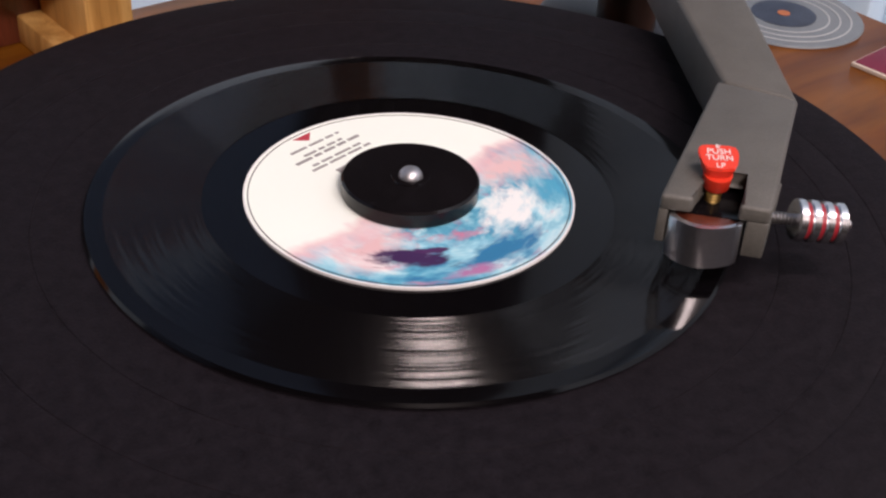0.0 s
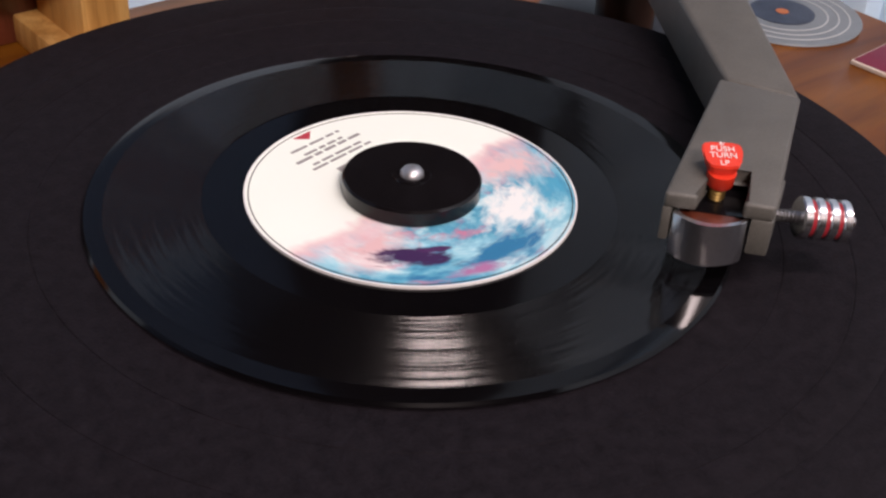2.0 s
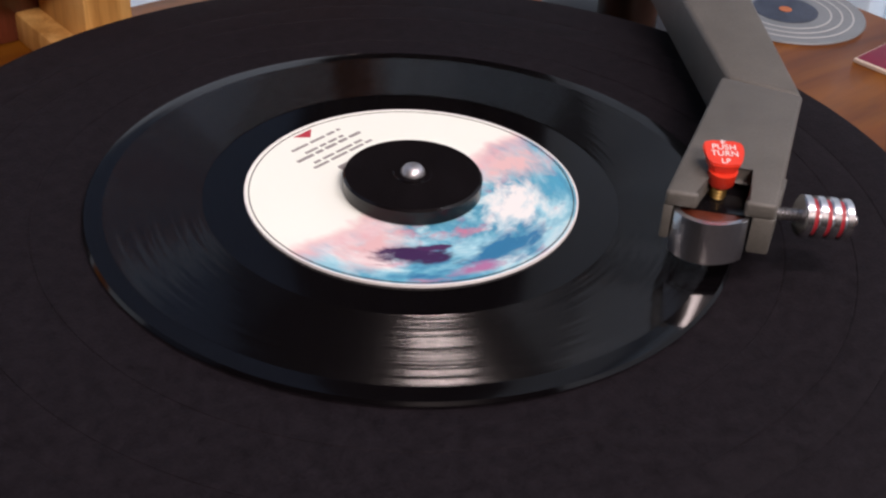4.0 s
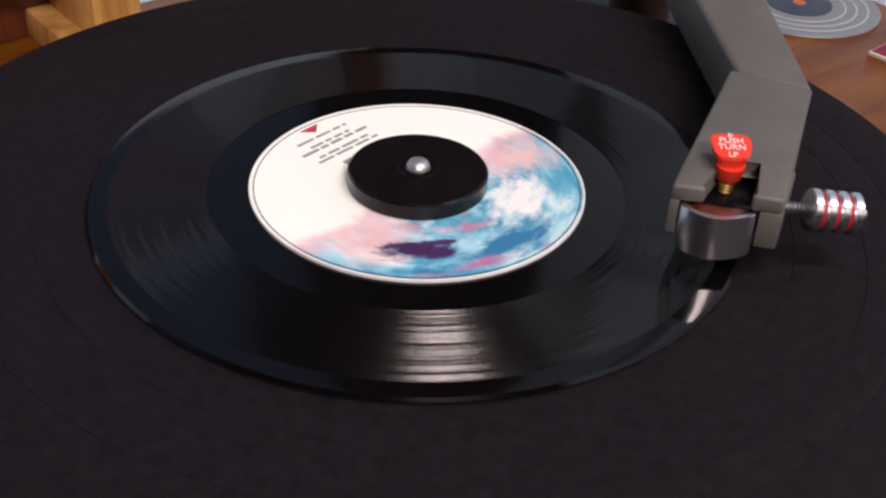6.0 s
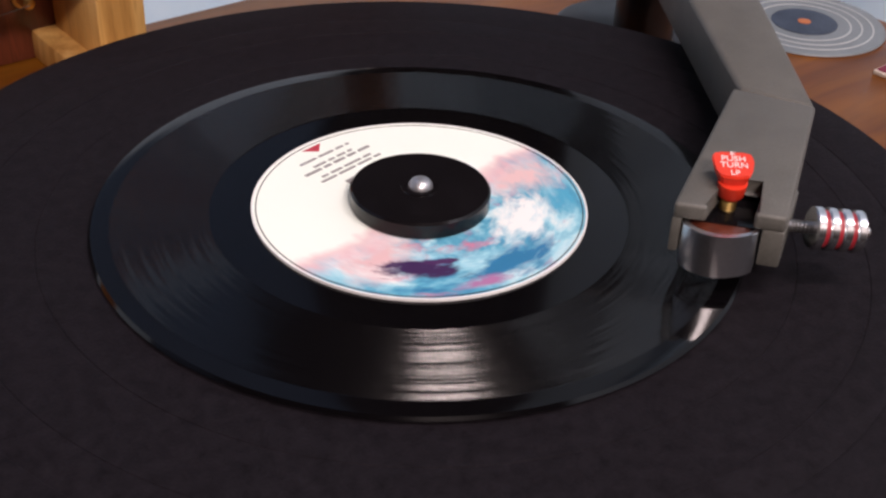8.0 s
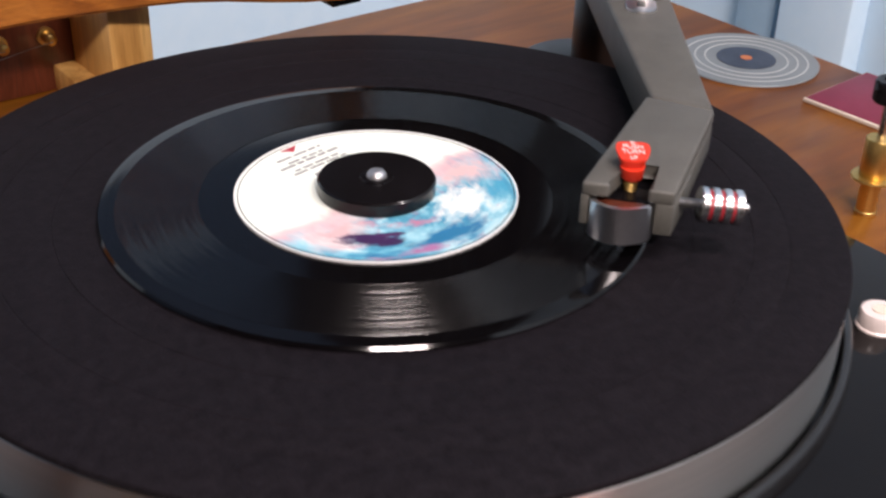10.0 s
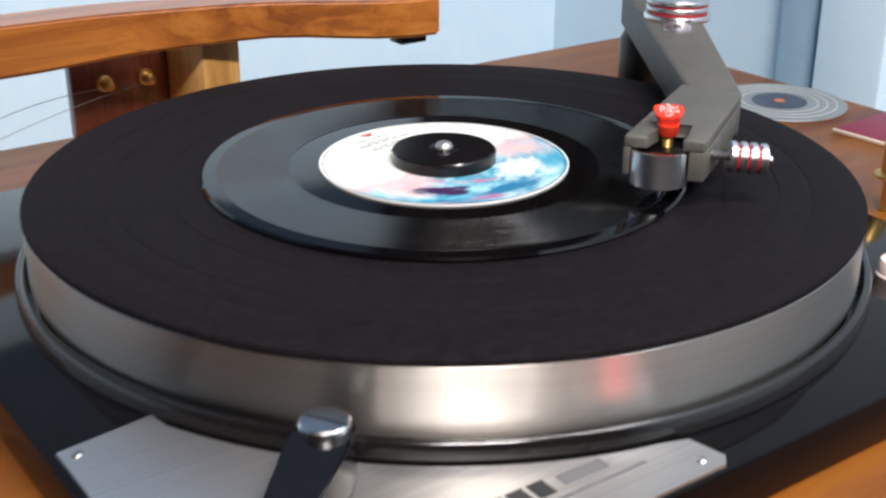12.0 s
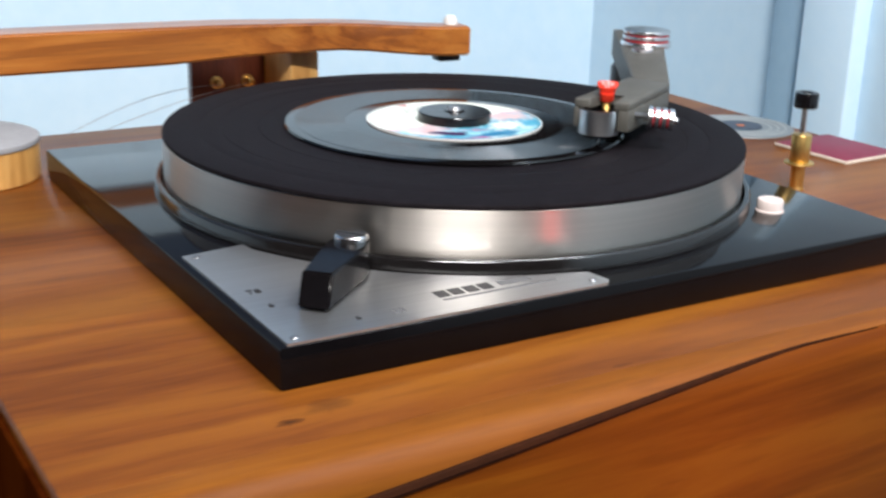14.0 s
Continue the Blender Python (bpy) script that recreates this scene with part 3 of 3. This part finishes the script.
LD = Vector((-0.0295, -0.0287)).normalized()
LEV = Matrix.Translation((-0.1175, -0.1134, PLZ)) @ Matrix.Rotation(math.atan2(LD.y, LD.x), 4, "Z")
blade = [(0.006, -0.0085), (0.024, -0.0068), (0.041, -0.0062), (0.041, 0.0062), (0.024, 0.0068), (0.006, 0.0085), (-0.004, 0.0072), (-0.0082, 0.003), (-0.0082, -0.003), (-0.004, -0.0072)]
bm = prism(blade, 0.001, 0.0155)
for vert in bm.verts:
    if vert.co.x > 0.03:
        vert.co.x += 0.003 if vert.co.z < 0.01 else -0.002
    if vert.co.x > 0.02 and vert.co.z > 0.01:
        vert.co.z -= 0.0012
bmesh.ops.bevel(bm, geom=bm.edges[:], offset=0.0009, segments=2, affect="EDGES")
lever = part("speed_lever", local(deck, turned(bm, LEV)), M_BLACK, deck, "glossy black speed lever")
cap = lathe([(0, 0.0152), (0.0068, 0.0152), (0.0068, 0.0172), (0.0062, 0.0178), (0, 0.0178)], 40)
part("cap", local(deck, turned(cap, LEV)), M_CHROME, lever, "slotted silver cap")
part("slot", local(deck, turned(box(-0.0066, 0.0066, -0.0006, 0.0006, 0.0176, 0.01785), LEV @ pose(0, 0, 0, 0, 0, 75))), M_INK, lever, "dark screwdriver slot")

# maker's mark: plain bars in place of the brand name and the small print
for x0, x1, y0, y1, mat in (*((-0.0985 + 0.0068 * k, -0.0932 + 0.0068 * k, -0.1518, -0.1454, M_INK) for k in range(4)), (-0.069, -0.054, -0.1506, -0.1462, M_GREYINK), (-0.0985, -0.045, -0.1552, -0.1540, M_GREYINK)):
    part("print_bar", local(deck, box(x0, x1, y0, y1, PLZ, PLZ + 0.0002)), mat, plate)

# push button on the plinth's other front corner
BM = Matrix.Translation((0.1122, -0.1172, ZP))
btn = part("push_button", local(deck, turned(lathe([(0, 0), (0.0070, 0), (0.0070, 0.0006), (0.0064, 0.0010), (0.0065, 0.0048), (0.0060, 0.0060), (0.0046, 0.0064), (0.0034, 0.0063), (0.0033, 0.0058), (0, 0.0058)], 40), BM)), M_BUTTON, deck, "round pearl-white push button")
part("inset", local(deck, turned(lathe([(0, 0.0057), (0.0028, 0.0057), (0.0026, 0.0064), (0, 0.0066)], 28), BM)), M_PAPER, btn, "pale pink inset disc")

# ---- record ----
rec = thing("record", (0, 0, -0.0026), "small black vinyl single with blue, pink and cream label", "record")
part("disc", local(rec, lathe([(0.0035, -0.0026), (0.0866, -0.0026), (0.0875, -0.0017), (0.0868, -0.0008), (0.0842, -0.0006), (0.0035, -0.0006)], 200)), M_VINYL, rec, "smooth black vinyl edge and run-out")
part("groove_band", local(rec, lathe([(0.0563, -0.0007), (0.0822, -0.0007), (0.0820, -0.00045), (0.0565, -0.00045)], 240)), M_GROOVE, rec, "finely grooved black vinyl band")
part("label", local(rec, lathe([(0.017, -0.0006), (0.0452, -0.0006), (0.0451, 0.0), (0.017, 0.0)], 160)), M_LABEL, rec, "printed paper label, half cream, half blue and pink clouds")
part("label_border", local(rec, lathe([(0.0449, -0.0006), (0.0454, -0.0006), (0.0454, 0.0002), (0.0449, 0.0002)], 160)), M_WHITE, rec, "white border line")
part("label_ring", local(rec, lathe([(0.0440, -0.0004), (0.0443, -0.0004), (0.0443, 0.0001), (0.0440, 0.0001)], 160)), M_INK, rec, "thin dark ring")

LB = Matrix.Rotation(radians(LABEL_TURN), 4, "Z")
rng = random.Random(5)
for d, w, h in ((0.0212, 0.0130, 0.0022), (0.0262, 0.0230, 0.0009), (0.0282, 0.0190, 0.0009), (0.0318, 0.0250, 0.0011), (0.0338, 0.0150, 0.0009), (0.0372, 0.0190, 0.0009)):
    at = -w / 2
    while at < w / 2 - 0.001:
        word = min(rng.uniform(0.0022, 0.0065), w / 2 - at)
        part("print_bar", local(rec, turned(box(-d - h / 2, -d + h / 2, at, at + word, 0.0, 0.00012), LB)), M_LABELTEXT, rec, "grey word of print")
        at += word + 0.0011
part("print_mark", local(rec, turned(prism([(-0.0428, -0.0035), (-0.0395, 0.0), (-0.0428, 0.0035)], 0.0, 0.00012), LB)), M_LABELRED, rec, "small red mark")

adapter = thing("record_adapter", (0, 0, 0), "black plastic centre adapter disc round the spindle", "adapter")
part("disc", lathe([(0.0037, 0), (0.0186, 0), (0.019, 0.0004), (0.019, 0.0042), (0.0184, 0.0048), (0.0037, 0.0048)], 80), M_BLACK, adapter)
part("collar", lathe([(0.0037, 0.0046), (0.0055, 0.0046), (0.0052, 0.0052), (0.0037, 0.0053)], 32), M_BLACK, adapter)

# ---- grey tonearm ----
arm = thing("tonearm", (0.215, 0.125, ZC), "grey hammered metal tonearm playing the record", "tonearm")
ZT = 0.021
HL, HR = Vector((0.029, -0.0625)), Vector((0.0462, -0.0835))
BL, BR = Vector((0.0919, -0.0295)), Vector((0.1005, -0.0498))
END = Vector((0.207, 0.106))
far = (END - (BL + BR) / 2).normalized()
side = Vector((far.y, -far.x))
EL, ER = END - side * 0.016, END + side * 0.016
BLH = BL + Vector((-0.0016, 0.0010))
acr = (HR - HL)
hd = ((BL - HL).normalized() + (BR - HR).normalized()).normalized()


def hp(f, d):
    """A point on the head: f across its front from one cheek to the other, d metres back."""
    return tuple(HL + acr * f + hd * d)


near = [tuple(HL), hp(0.30, 0), hp(0.33, 0.0175), hp(0.72, 0.0175), hp(0.71, 0), tuple(HR), tuple(BR), tuple(BLH)]
part("headshell", local(arm, prism(near, 0.0165, ZT, 0.0010, 3)), M_GREY, arm)
part("head_beam", local(arm, prism([hp(0.02, 0.022), hp(0.98, 0.022), tuple(BR - hd * 0.0004), tuple(BLH - hd * 0.0004)], 0.0066, 0.0166, 0.0006)), M_GREY, arm)
part("cheek", local(arm, prism([tuple(HL), hp(0.09, 0), hp(0.09, 0.0225), hp(0.0, 0.0225)], 0.0072, 0.0168, 0.0005)), M_GREY, arm)
part("cheek", local(arm, prism([hp(0.80, 0), tuple(HR), hp(1, 0.0225), hp(0.80, 0.0225)], 0.0066, 0.0168, 0.0005)), M_GREY, arm)
part("arm_beam", local(arm, prism([tuple(BL), tuple(BR), tuple(ER), tuple(EL)], 0.003, ZT, 0.0016, 3)), M_GREY, arm)

# cartridge between the cheeks
ARC = [k / 14 for k in range(15)]
outer = [hp(0.105 + 0.67 * k, -0.0048 * math.sin(math.pi * k) ** 0.8 - 0.0002) for k in ARC]
inner = [hp(0.135 + 0.61 * k, -0.0040 * math.sin(math.pi * k) ** 0.8 + 0.0006) for k in ARC]
cart = part("cartridge", local(arm, prism(outer + [hp(0.775, 0.0045), hp(0.745, 0.0045)] + inner[::-1] + [hp(0.135, 0.0045), hp(0.105, 0.0045)], 0.0042, 0.0160, 0.0003)), M_SHELL, arm, "curved satin silver cartridge shell")
part("insert", local(arm, prism([hp(0.14, 0.0008)] + inner[1:-1] + [hp(0.74, 0.0008), hp(0.74, 0.019), hp(0.14, 0.019)], 0.0046, 0.0143, 0.0003)), M_DARKWOOD, cart, "dark brown cartridge core")
part("body", local(arm, prism([hp(0.2, 0.0), hp(0.7, 0.0), hp(0.7, 0.018), hp(0.2, 0.018)], 0.0022, 0.0046, 0.0006)), M_BLACK, cart, "black stylus holder")
part("stylus", local(arm, sweep([(*hp(0.45, 0.006), 0.0024), (*hp(0.45, 0.0015), -0.0001)], 0.0004, 8)), M_STEEL, cart)
part("slot_liner", local(arm, prism([hp(0.2, 0.004), hp(0.75, 0.004), hp(0.75, 0.0215), hp(0.2, 0.0215)], 0.0142, 0.0146)), M_BLACK, cart, "dark slot floor")

# red turn-over tab on its threaded stem
tab = [(0.94 * a, 0.96 * b) for a, b in [(-0.0057, 0.0035), (-0.0050, 0.0049), (-0.0030, 0.0055), (0.0030, 0.0055), (0.0050, 0.0049), (0.0057, 0.0035), (0.0056, 0.0012), (0.0047, -0.0020), (0.0038, -0.0040), (0.0, -0.0046), (-0.0038, -0.0040), (-0.0047, -0.0020), (-0.0056, 0.0012)]]
TAB = Matrix.Translation((0.0472, -0.0647, 0.0258)) @ pose(0, 0, 0, 0, 0, -41) @ pose(0, 0, 0, 14)
cone = prism([(x, y) for x, y in tab], -0.0032, 0.0006)
for vert in cone.verts:
    if vert.co.z < 0:
        vert.co.xy = vert.co.xy * 0.72 + Vector((0, -0.0008))
bmesh.ops.bevel(cone, geom=cone.edges[:], offset=0.0004, segments=2, affect="EDGES")
tag = part("turn_tab", local(arm, turned(cone, TAB)), M_RED, arm, "red plastic tab printed PUSH TURN LP")
for words, y, s in (("8/", 0.0043, 0.0018), ("PUSH", 0.0024, 0.0026), ("TURN", 0.0001, 0.0026), ("LP", -0.0026, 0.0024)):
    part("lettering", local(arm, turned(text_mesh(words, s, 0.00008), TAB @ pose(0, y, 0.0007))), M_WHITE, tag, "white lettering")
part("neck", local(arm, turned(lathe([(0, -0.0066), (0.0031, -0.0066), (0.0035, -0.0060), (0.0037, -0.0025), (0, -0.0025)], 28), TAB @ pose(0, -0.0020, 0, -6))), M_RED, tag, "red neck")
part("stem", local(arm, turned(lathe([(0, -0.0125)] + [(0.0019 if k % 2 else 0.0022, -0.0125 + 0.0005 * k) for k in range(13)] + [(0, -0.0062)], 20), TAB @ pose(0, -0.0020, 0, -6))), M_BRASS, tag, "brass threaded stem")

# side screw with its ringed knob
KA, KB = Vector((0.0588, -0.0821, 0.0131)), Vector((0.0685, -0.0894, 0.0120))
kd = (KB - KA).normalized()
KM = Matrix.Translation(KA) @ kd.to_track_quat("Z", "Y").to_matrix().to_4x4()
screw = part("side_screw", local(arm, turned(lathe([(0, -0.012)] + [(0.0014 if k % 2 else 0.0017, -0.012 + 0.0005 * k) for k in range(25)] + [(0, 0)], 18), KM)), M_STEEL, arm, "threaded steel screw")
L = (KB - KA).length
for k in range(4):
    z = L * k / 3.55
    part("knob_ring", local(arm, turned(lathe([(0, z), (0.0049, z), (0.0054, z + 0.0004), (0.0054, z + 0.0021), (0.0049, z + 0.0025), (0, z + 0.0025)], 36), KM)), M_CHROME, screw, "polished silver ring")
    if k == 3:
        part("pin", local(arm, turned(lathe([(0, z + 0.002), (0.0017, z + 0.002), (0.0017, z + 0.0042), (0.0012, z + 0.0048), (0, z + 0.0048)], 20), KM)), M_STEEL, screw, "steel screw end")
    else:
        part("knob_band", local(arm, turned(lathe([(0, z + 0.0024), (0.0047, z + 0.0024), (0.0047, z + 0.0037), (0, z + 0.0037)], 36), KM)), M_REDBAND, screw, "dark red band")

# ringed weight knob on top, pivot post and base under the far end
KN = Matrix.Translation((0.169, 0.052, ZT))
top = part("weight_knob", local(arm, turned(lathe([(0, 0), (0.0150, 0), (0.0154, 0.0006), (0.0154, 0.0024), (0.0150, 0.003), (0, 0.003)], 48), KN)), M_CHROME, arm, "silver and red ringed knob")
for z in (0.0046, 0.0078):
    part("knob_ring", local(arm, turned(lathe([(0, z), (0.0140, z), (0.0144, z + 0.0004), (0.0144, z + 0.0016), (0.0140, z + 0.002), (0, z + 0.002)], 48), KN)), M_CHROME, top)
for z in (0.0029, 0.0065):
    part("knob_band", local(arm, turned(lathe([(0, z), (0.0136, z), (0.0136, z + 0.0018), (0, z + 0.0018)], 48), KN)), M_REDBAND, top, "dark red band")
SP = Matrix.Translation((0.1535, 0.0365, ZT)) @ pose(0, 0, 0, 0, 0, 45)
eye = [(0.0062 * math.cos(radians(q)) + (0.0025 if math.cos(radians(q)) > 0 else -0.0025), 0.0062 * math.sin(radians(q))) for q in range(0, 360, 15)]
slot = part("slot_plate", local(arm, turned(prism(eye, -0.0002, 0.0012, 0.0004), SP)), M_SHELL, arm, "silver oval slot plate")
part("slot", local(arm, turned(box(-0.0034, 0.0034, -0.0017, 0.0017, 0.0010, 0.0014, 0.0002), SP)), M_INK, slot, "dark slot")
part("post", local(arm, turned(lathe([(0, 0.004), (0.011, 0.004), (0.013, 0.007), (0.013, 0.044), (0.010, 0.0496), (0, 0.0496)], 40), Matrix.Translation((0.205, 0.108, ZC)))), M_SATIN, arm, "black pivot post")
part("base", local(arm, turned(lathe([(0, 0), (0.030, 0), (0.031, 0.001), (0.031, 0.004), (0.029, 0.005), (0, 0.005)], 56), Matrix.Translation((0.212, 0.125, ZC)))), M_SATIN, arm, "black round arm base")

# ---- arm rest post ----
rest = thing("arm_rest_post", (0.2020, -0.0508, ZC), "brass post with flange, steel stem and black knurled cap", "post")
# tube carries the flange and imitates the post's reflected streak in the lacquer
part("reflection_tube", lathe([(0, 0), (0.0044, 0), (0.0044, 0.0012), (0.0040, 0.0016), (0.0040, 0.0156), (0, 0.0156)], 36), M_BRASS, rest, "narrow brass tube in place of the post's reflection")
part("flange", lathe([(0, 0.0152), (0.0082, 0.0152), (0.0085, 0.0157), (0.0083, 0.0164), (0.0060, 0.0168), (0, 0.0168)], 40), M_BRASS, rest, "thin round brass flange")
part("barrel", lathe([(0, 0.0166), (0.0054, 0.0166), (0.0056, 0.0172), (0.0056, 0.0318), (0.0052, 0.0326), (0, 0.0326)], 36), M_BRASS, rest)
part("stem", lathe([(0, 0.032), (0.0017, 0.032), (0.0017, 0.0482), (0, 0.0482)], 20), M_CHROME, rest)
capb = lathe([(0, 0.0478), (0.0060, 0.0478), (0.0065, 0.0484), (0.0065, 0.0558), (0.0060, 0.0566), (0.0035, 0.0566), (0.0033, 0.0559), (0, 0.0559)], 36)
for k, vert in enumerate(capb.verts):
    if vert.co.xy.length > 0.0062:
        a = math.atan2(vert.co.y, vert.co.x)
        vert.co.xy *= 1 + 0.03 * math.cos(18 * a)
part("cap", capb, M_BLACK, rest, "black knurled cap")

# ---- wooden tonearm ----
warm = thing("wooden_tonearm", (-0.02, 0.215, ZC), "curved varnished wooden tonearm parked behind the platter", "tonearm")


def wood_bar(stations):
    """A bar through stations of x, y, half width, bottom and top."""
    bm = bmesh.new()
    rings = []
    for k, (x, y, h, z0, z1) in enumerate(stations):
        a, b = stations[max(k - 1, 0)], stations[min(k + 1, len(stations) - 1)]
        d = Vector((b[0] - a[0], b[1] - a[1])).normalized()
        s = Vector((-d.y, d.x)) * h
        rings.append([bm.verts.new((x - s.x, y - s.y, z0)), bm.verts.new((x + s.x, y + s.y, z0)), bm.verts.new((x + s.x, y + s.y, z1)), bm.verts.new((x - s.x, y - s.y, z1))])
    for a, b in zip(rings, rings[1:]):
        for i in range(4):
            bm.faces.new((a[i], a[(i + 1) % 4], b[(i + 1) % 4], b[i]))
    bm.faces.new(rings[0][::-1])
    bm.faces.new(rings[-1])
    bmesh.ops.recalc_face_normals(bm, faces=bm.faces)
    sharp = [e for e in bm.edges if len(e.link_faces) == 2 and e.calc_face_angle() > 0.6]
    bmesh.ops.bevel(bm, geom=sharp, offset=0.0014, segments=3, affect="EDGES")
    return bm


def glide(t, a, b):
    t = max(0.0, min(1.0, t))
    return a + (b - a) * t * t * (3 - 2 * t)


st = []
for k in range(30):
    x = -0.34 + 0.443 * k / 29
    st.append((x, glide((x + 0.06) / 0.165, 0.212, 0.156), glide((x + 0.05) / 0.1, 0.0135, 0.010),
               glide((x + 0.09) / 0.08, 0.0006, 0.0040) + 0.0038 * math.exp(-((x - 0.03) / 0.035) ** 2), glide((x + 0.2) / 0.3, 0.0245, 0.0228) + 0.002 * math.exp(-((x - 0.03) / 0.04) ** 2)))
part("arm", local(warm, wood_bar(st)), M_ARM_WOOD, warm, "varnished curved wooden arm")
part("pivot_block", local(warm, box(-0.002, 0.018, 0.199, 0.2436, ZC + 0.012, 0.0035, 0.0012)), M_BLOCK, warm, "pale wooden pivot block")
part("foot_block", local(warm, box(-0.012, 0.020, 0.194, 0.2515, ZC, ZC + 0.0125, 0.0012)), M_BLOCK, warm, "pale wooden foot block")
panel = part("terminal_panel", local(warm, box(-0.0530, 0.0020, 0.2440, 0.2515, ZC, 0.0042, 0.001)), M_DARKWOOD, warm, "dark red wooden terminal panel")
for x in (-0.036, -0.014):
    jack = turned(lathe([(0, -0.001), (0.0042, -0.001), (0.0042, 0.0015), (0.0028, 0.0018), (0.0026, 0.008), (0.0018, 0.0086), (0, 0.0086)], 24), Matrix.Translation((x, 0.244, -0.021)) @ pose(0, 0, 0, 90))
    part("terminal", local(warm, jack), M_BRASS, panel, "brass terminal")
for k, (x, bow) in enumerate(((-0.036, 0.006), (-0.014, 0.002))):
    run = [(x - 0.10 * q / 12, 0.234 + 0.012 * (q / 12) ** 2, -0.021 - 0.027 * (q / 12) ** 1.2 + bow * math.sin(math.pi * q / 12)) for q in range(13)]
    part("wire", local(warm, sweep(run, 0.0002, 6)), M_LID, panel, "thin grey wire")
part("cartridge", local(warm, box(0.083, 0.098, 0.1525, 0.1635, 0.0, 0.0042, 0.0006)), M_BLACK, warm, "small black cartridge")
part("finger_nut", local(warm, turned(lathe([(0, 0), (0.0045, 0), (0.0045, 0.003), (0.003, 0.0055), (0, 0.006)], 24), Matrix.Translation((0.093, 0.158, 0.0232)))), M_WHITE, warm, "pale finger nut")

# ---- things on the cabinet ----
drum = thing("wooden_drum", (-0.211, 0.170, ZC), "round wooden box with a grey lid on the cabinet", "box")
part("body", lathe([(0, 0), (0.0385, 0), (0.039, 0.0006), (0.039, 0.020), (0, 0.020)], 64), M_BLOCK, drum)
lid = part("lid", lathe([(0, 0.0198), (0.0395, 0.0198), (0.0398, 0.0204), (0.0394, 0.0226), (0.037, 0.0236), (0, 0.0236)], 64), M_LID, drum, "matt grey lid")
part("knob", lathe([(0, 0.0234), (0.008, 0.0234), (0.008, 0.030), (0.007, 0.0312), (0, 0.0315)], 32), M_BLACK, lid, "black knob")

coaster = thing("disc_sleeve_mat", (0.2903, 0.0862, ZC), "round grey record-shaped mat with a dark blue centre", "coaster")
part("disc", lathe([(0, 0), (0.0365, 0), (0.0367, 0.0004), (0.0362, 0.0010), (0, 0.0010)], 96), M_SLEEVE_DISC, coaster)
part("centre", lathe([(0, 0.0008), (0.0150, 0.0008), (0.0150, 0.0013), (0, 0.0013)], 64), M_NAVY, coaster, "dark blue printed centre")
part("spot", lathe([(0, 0.0011), (0.003, 0.0011), (0.003, 0.0015), (0, 0.0015)], 32), M_ORANGE, coaster, "orange printed spot")
for r in (0.0205, 0.0255, 0.0305):
    part("ring", lathe([(r, 0.0008), (r + 0.0008, 0.0008), (r + 0.0008, 0.0012), (r, 0.0012)], 96), M_RINGLINE, coaster, "pale ring line")

book = thing("record_sleeve", (0.3008, 0.0090, ZC), "thin maroon card sleeve with cream edges on the cabinet", "sleeve")
book.rotation_euler.z = radians(3)
part("card", box(-0.0280, 0.025, -0.031, 0.0275, 0.0, 0.0020, 0.0004), M_PAPER, book, "cream card edges")
part("cover", box(-0.0270, 0.0242, -0.0300, 0.0267, 0.0019, 0.0024, 0.0002), M_MAROON, book)

# ---- lamps ----
tube = thing("tube_lamp", (0.27, -0.60, CEIL), "white tube lamp hung from the ceiling", "lamp")
part("housing", box(-0.03, 0.03, -0.58, 0.58, -0.43, -0.395, 0.004), M_CEIL, tube)
for y in (-0.4, 0.4):
    part("rod", turned(lathe([(0, -0.396), (0.006, -0.396), (0.006, 0), (0, 0)], 12), Matrix.Translation((0, y, 0))), M_CEIL, tube)
bulb = thing("ceiling_lamp", (LAMP[0], LAMP[1], CEIL), "long white tube lamp on the ceiling", "lamp")
bulb.rotation_euler.z = math.atan2(LAMP[0], -LAMP[1])
part("housing", box(-0.50, 0.50, -0.10, 0.10, -0.030, 0.0, 0.006), M_CEIL, bulb)
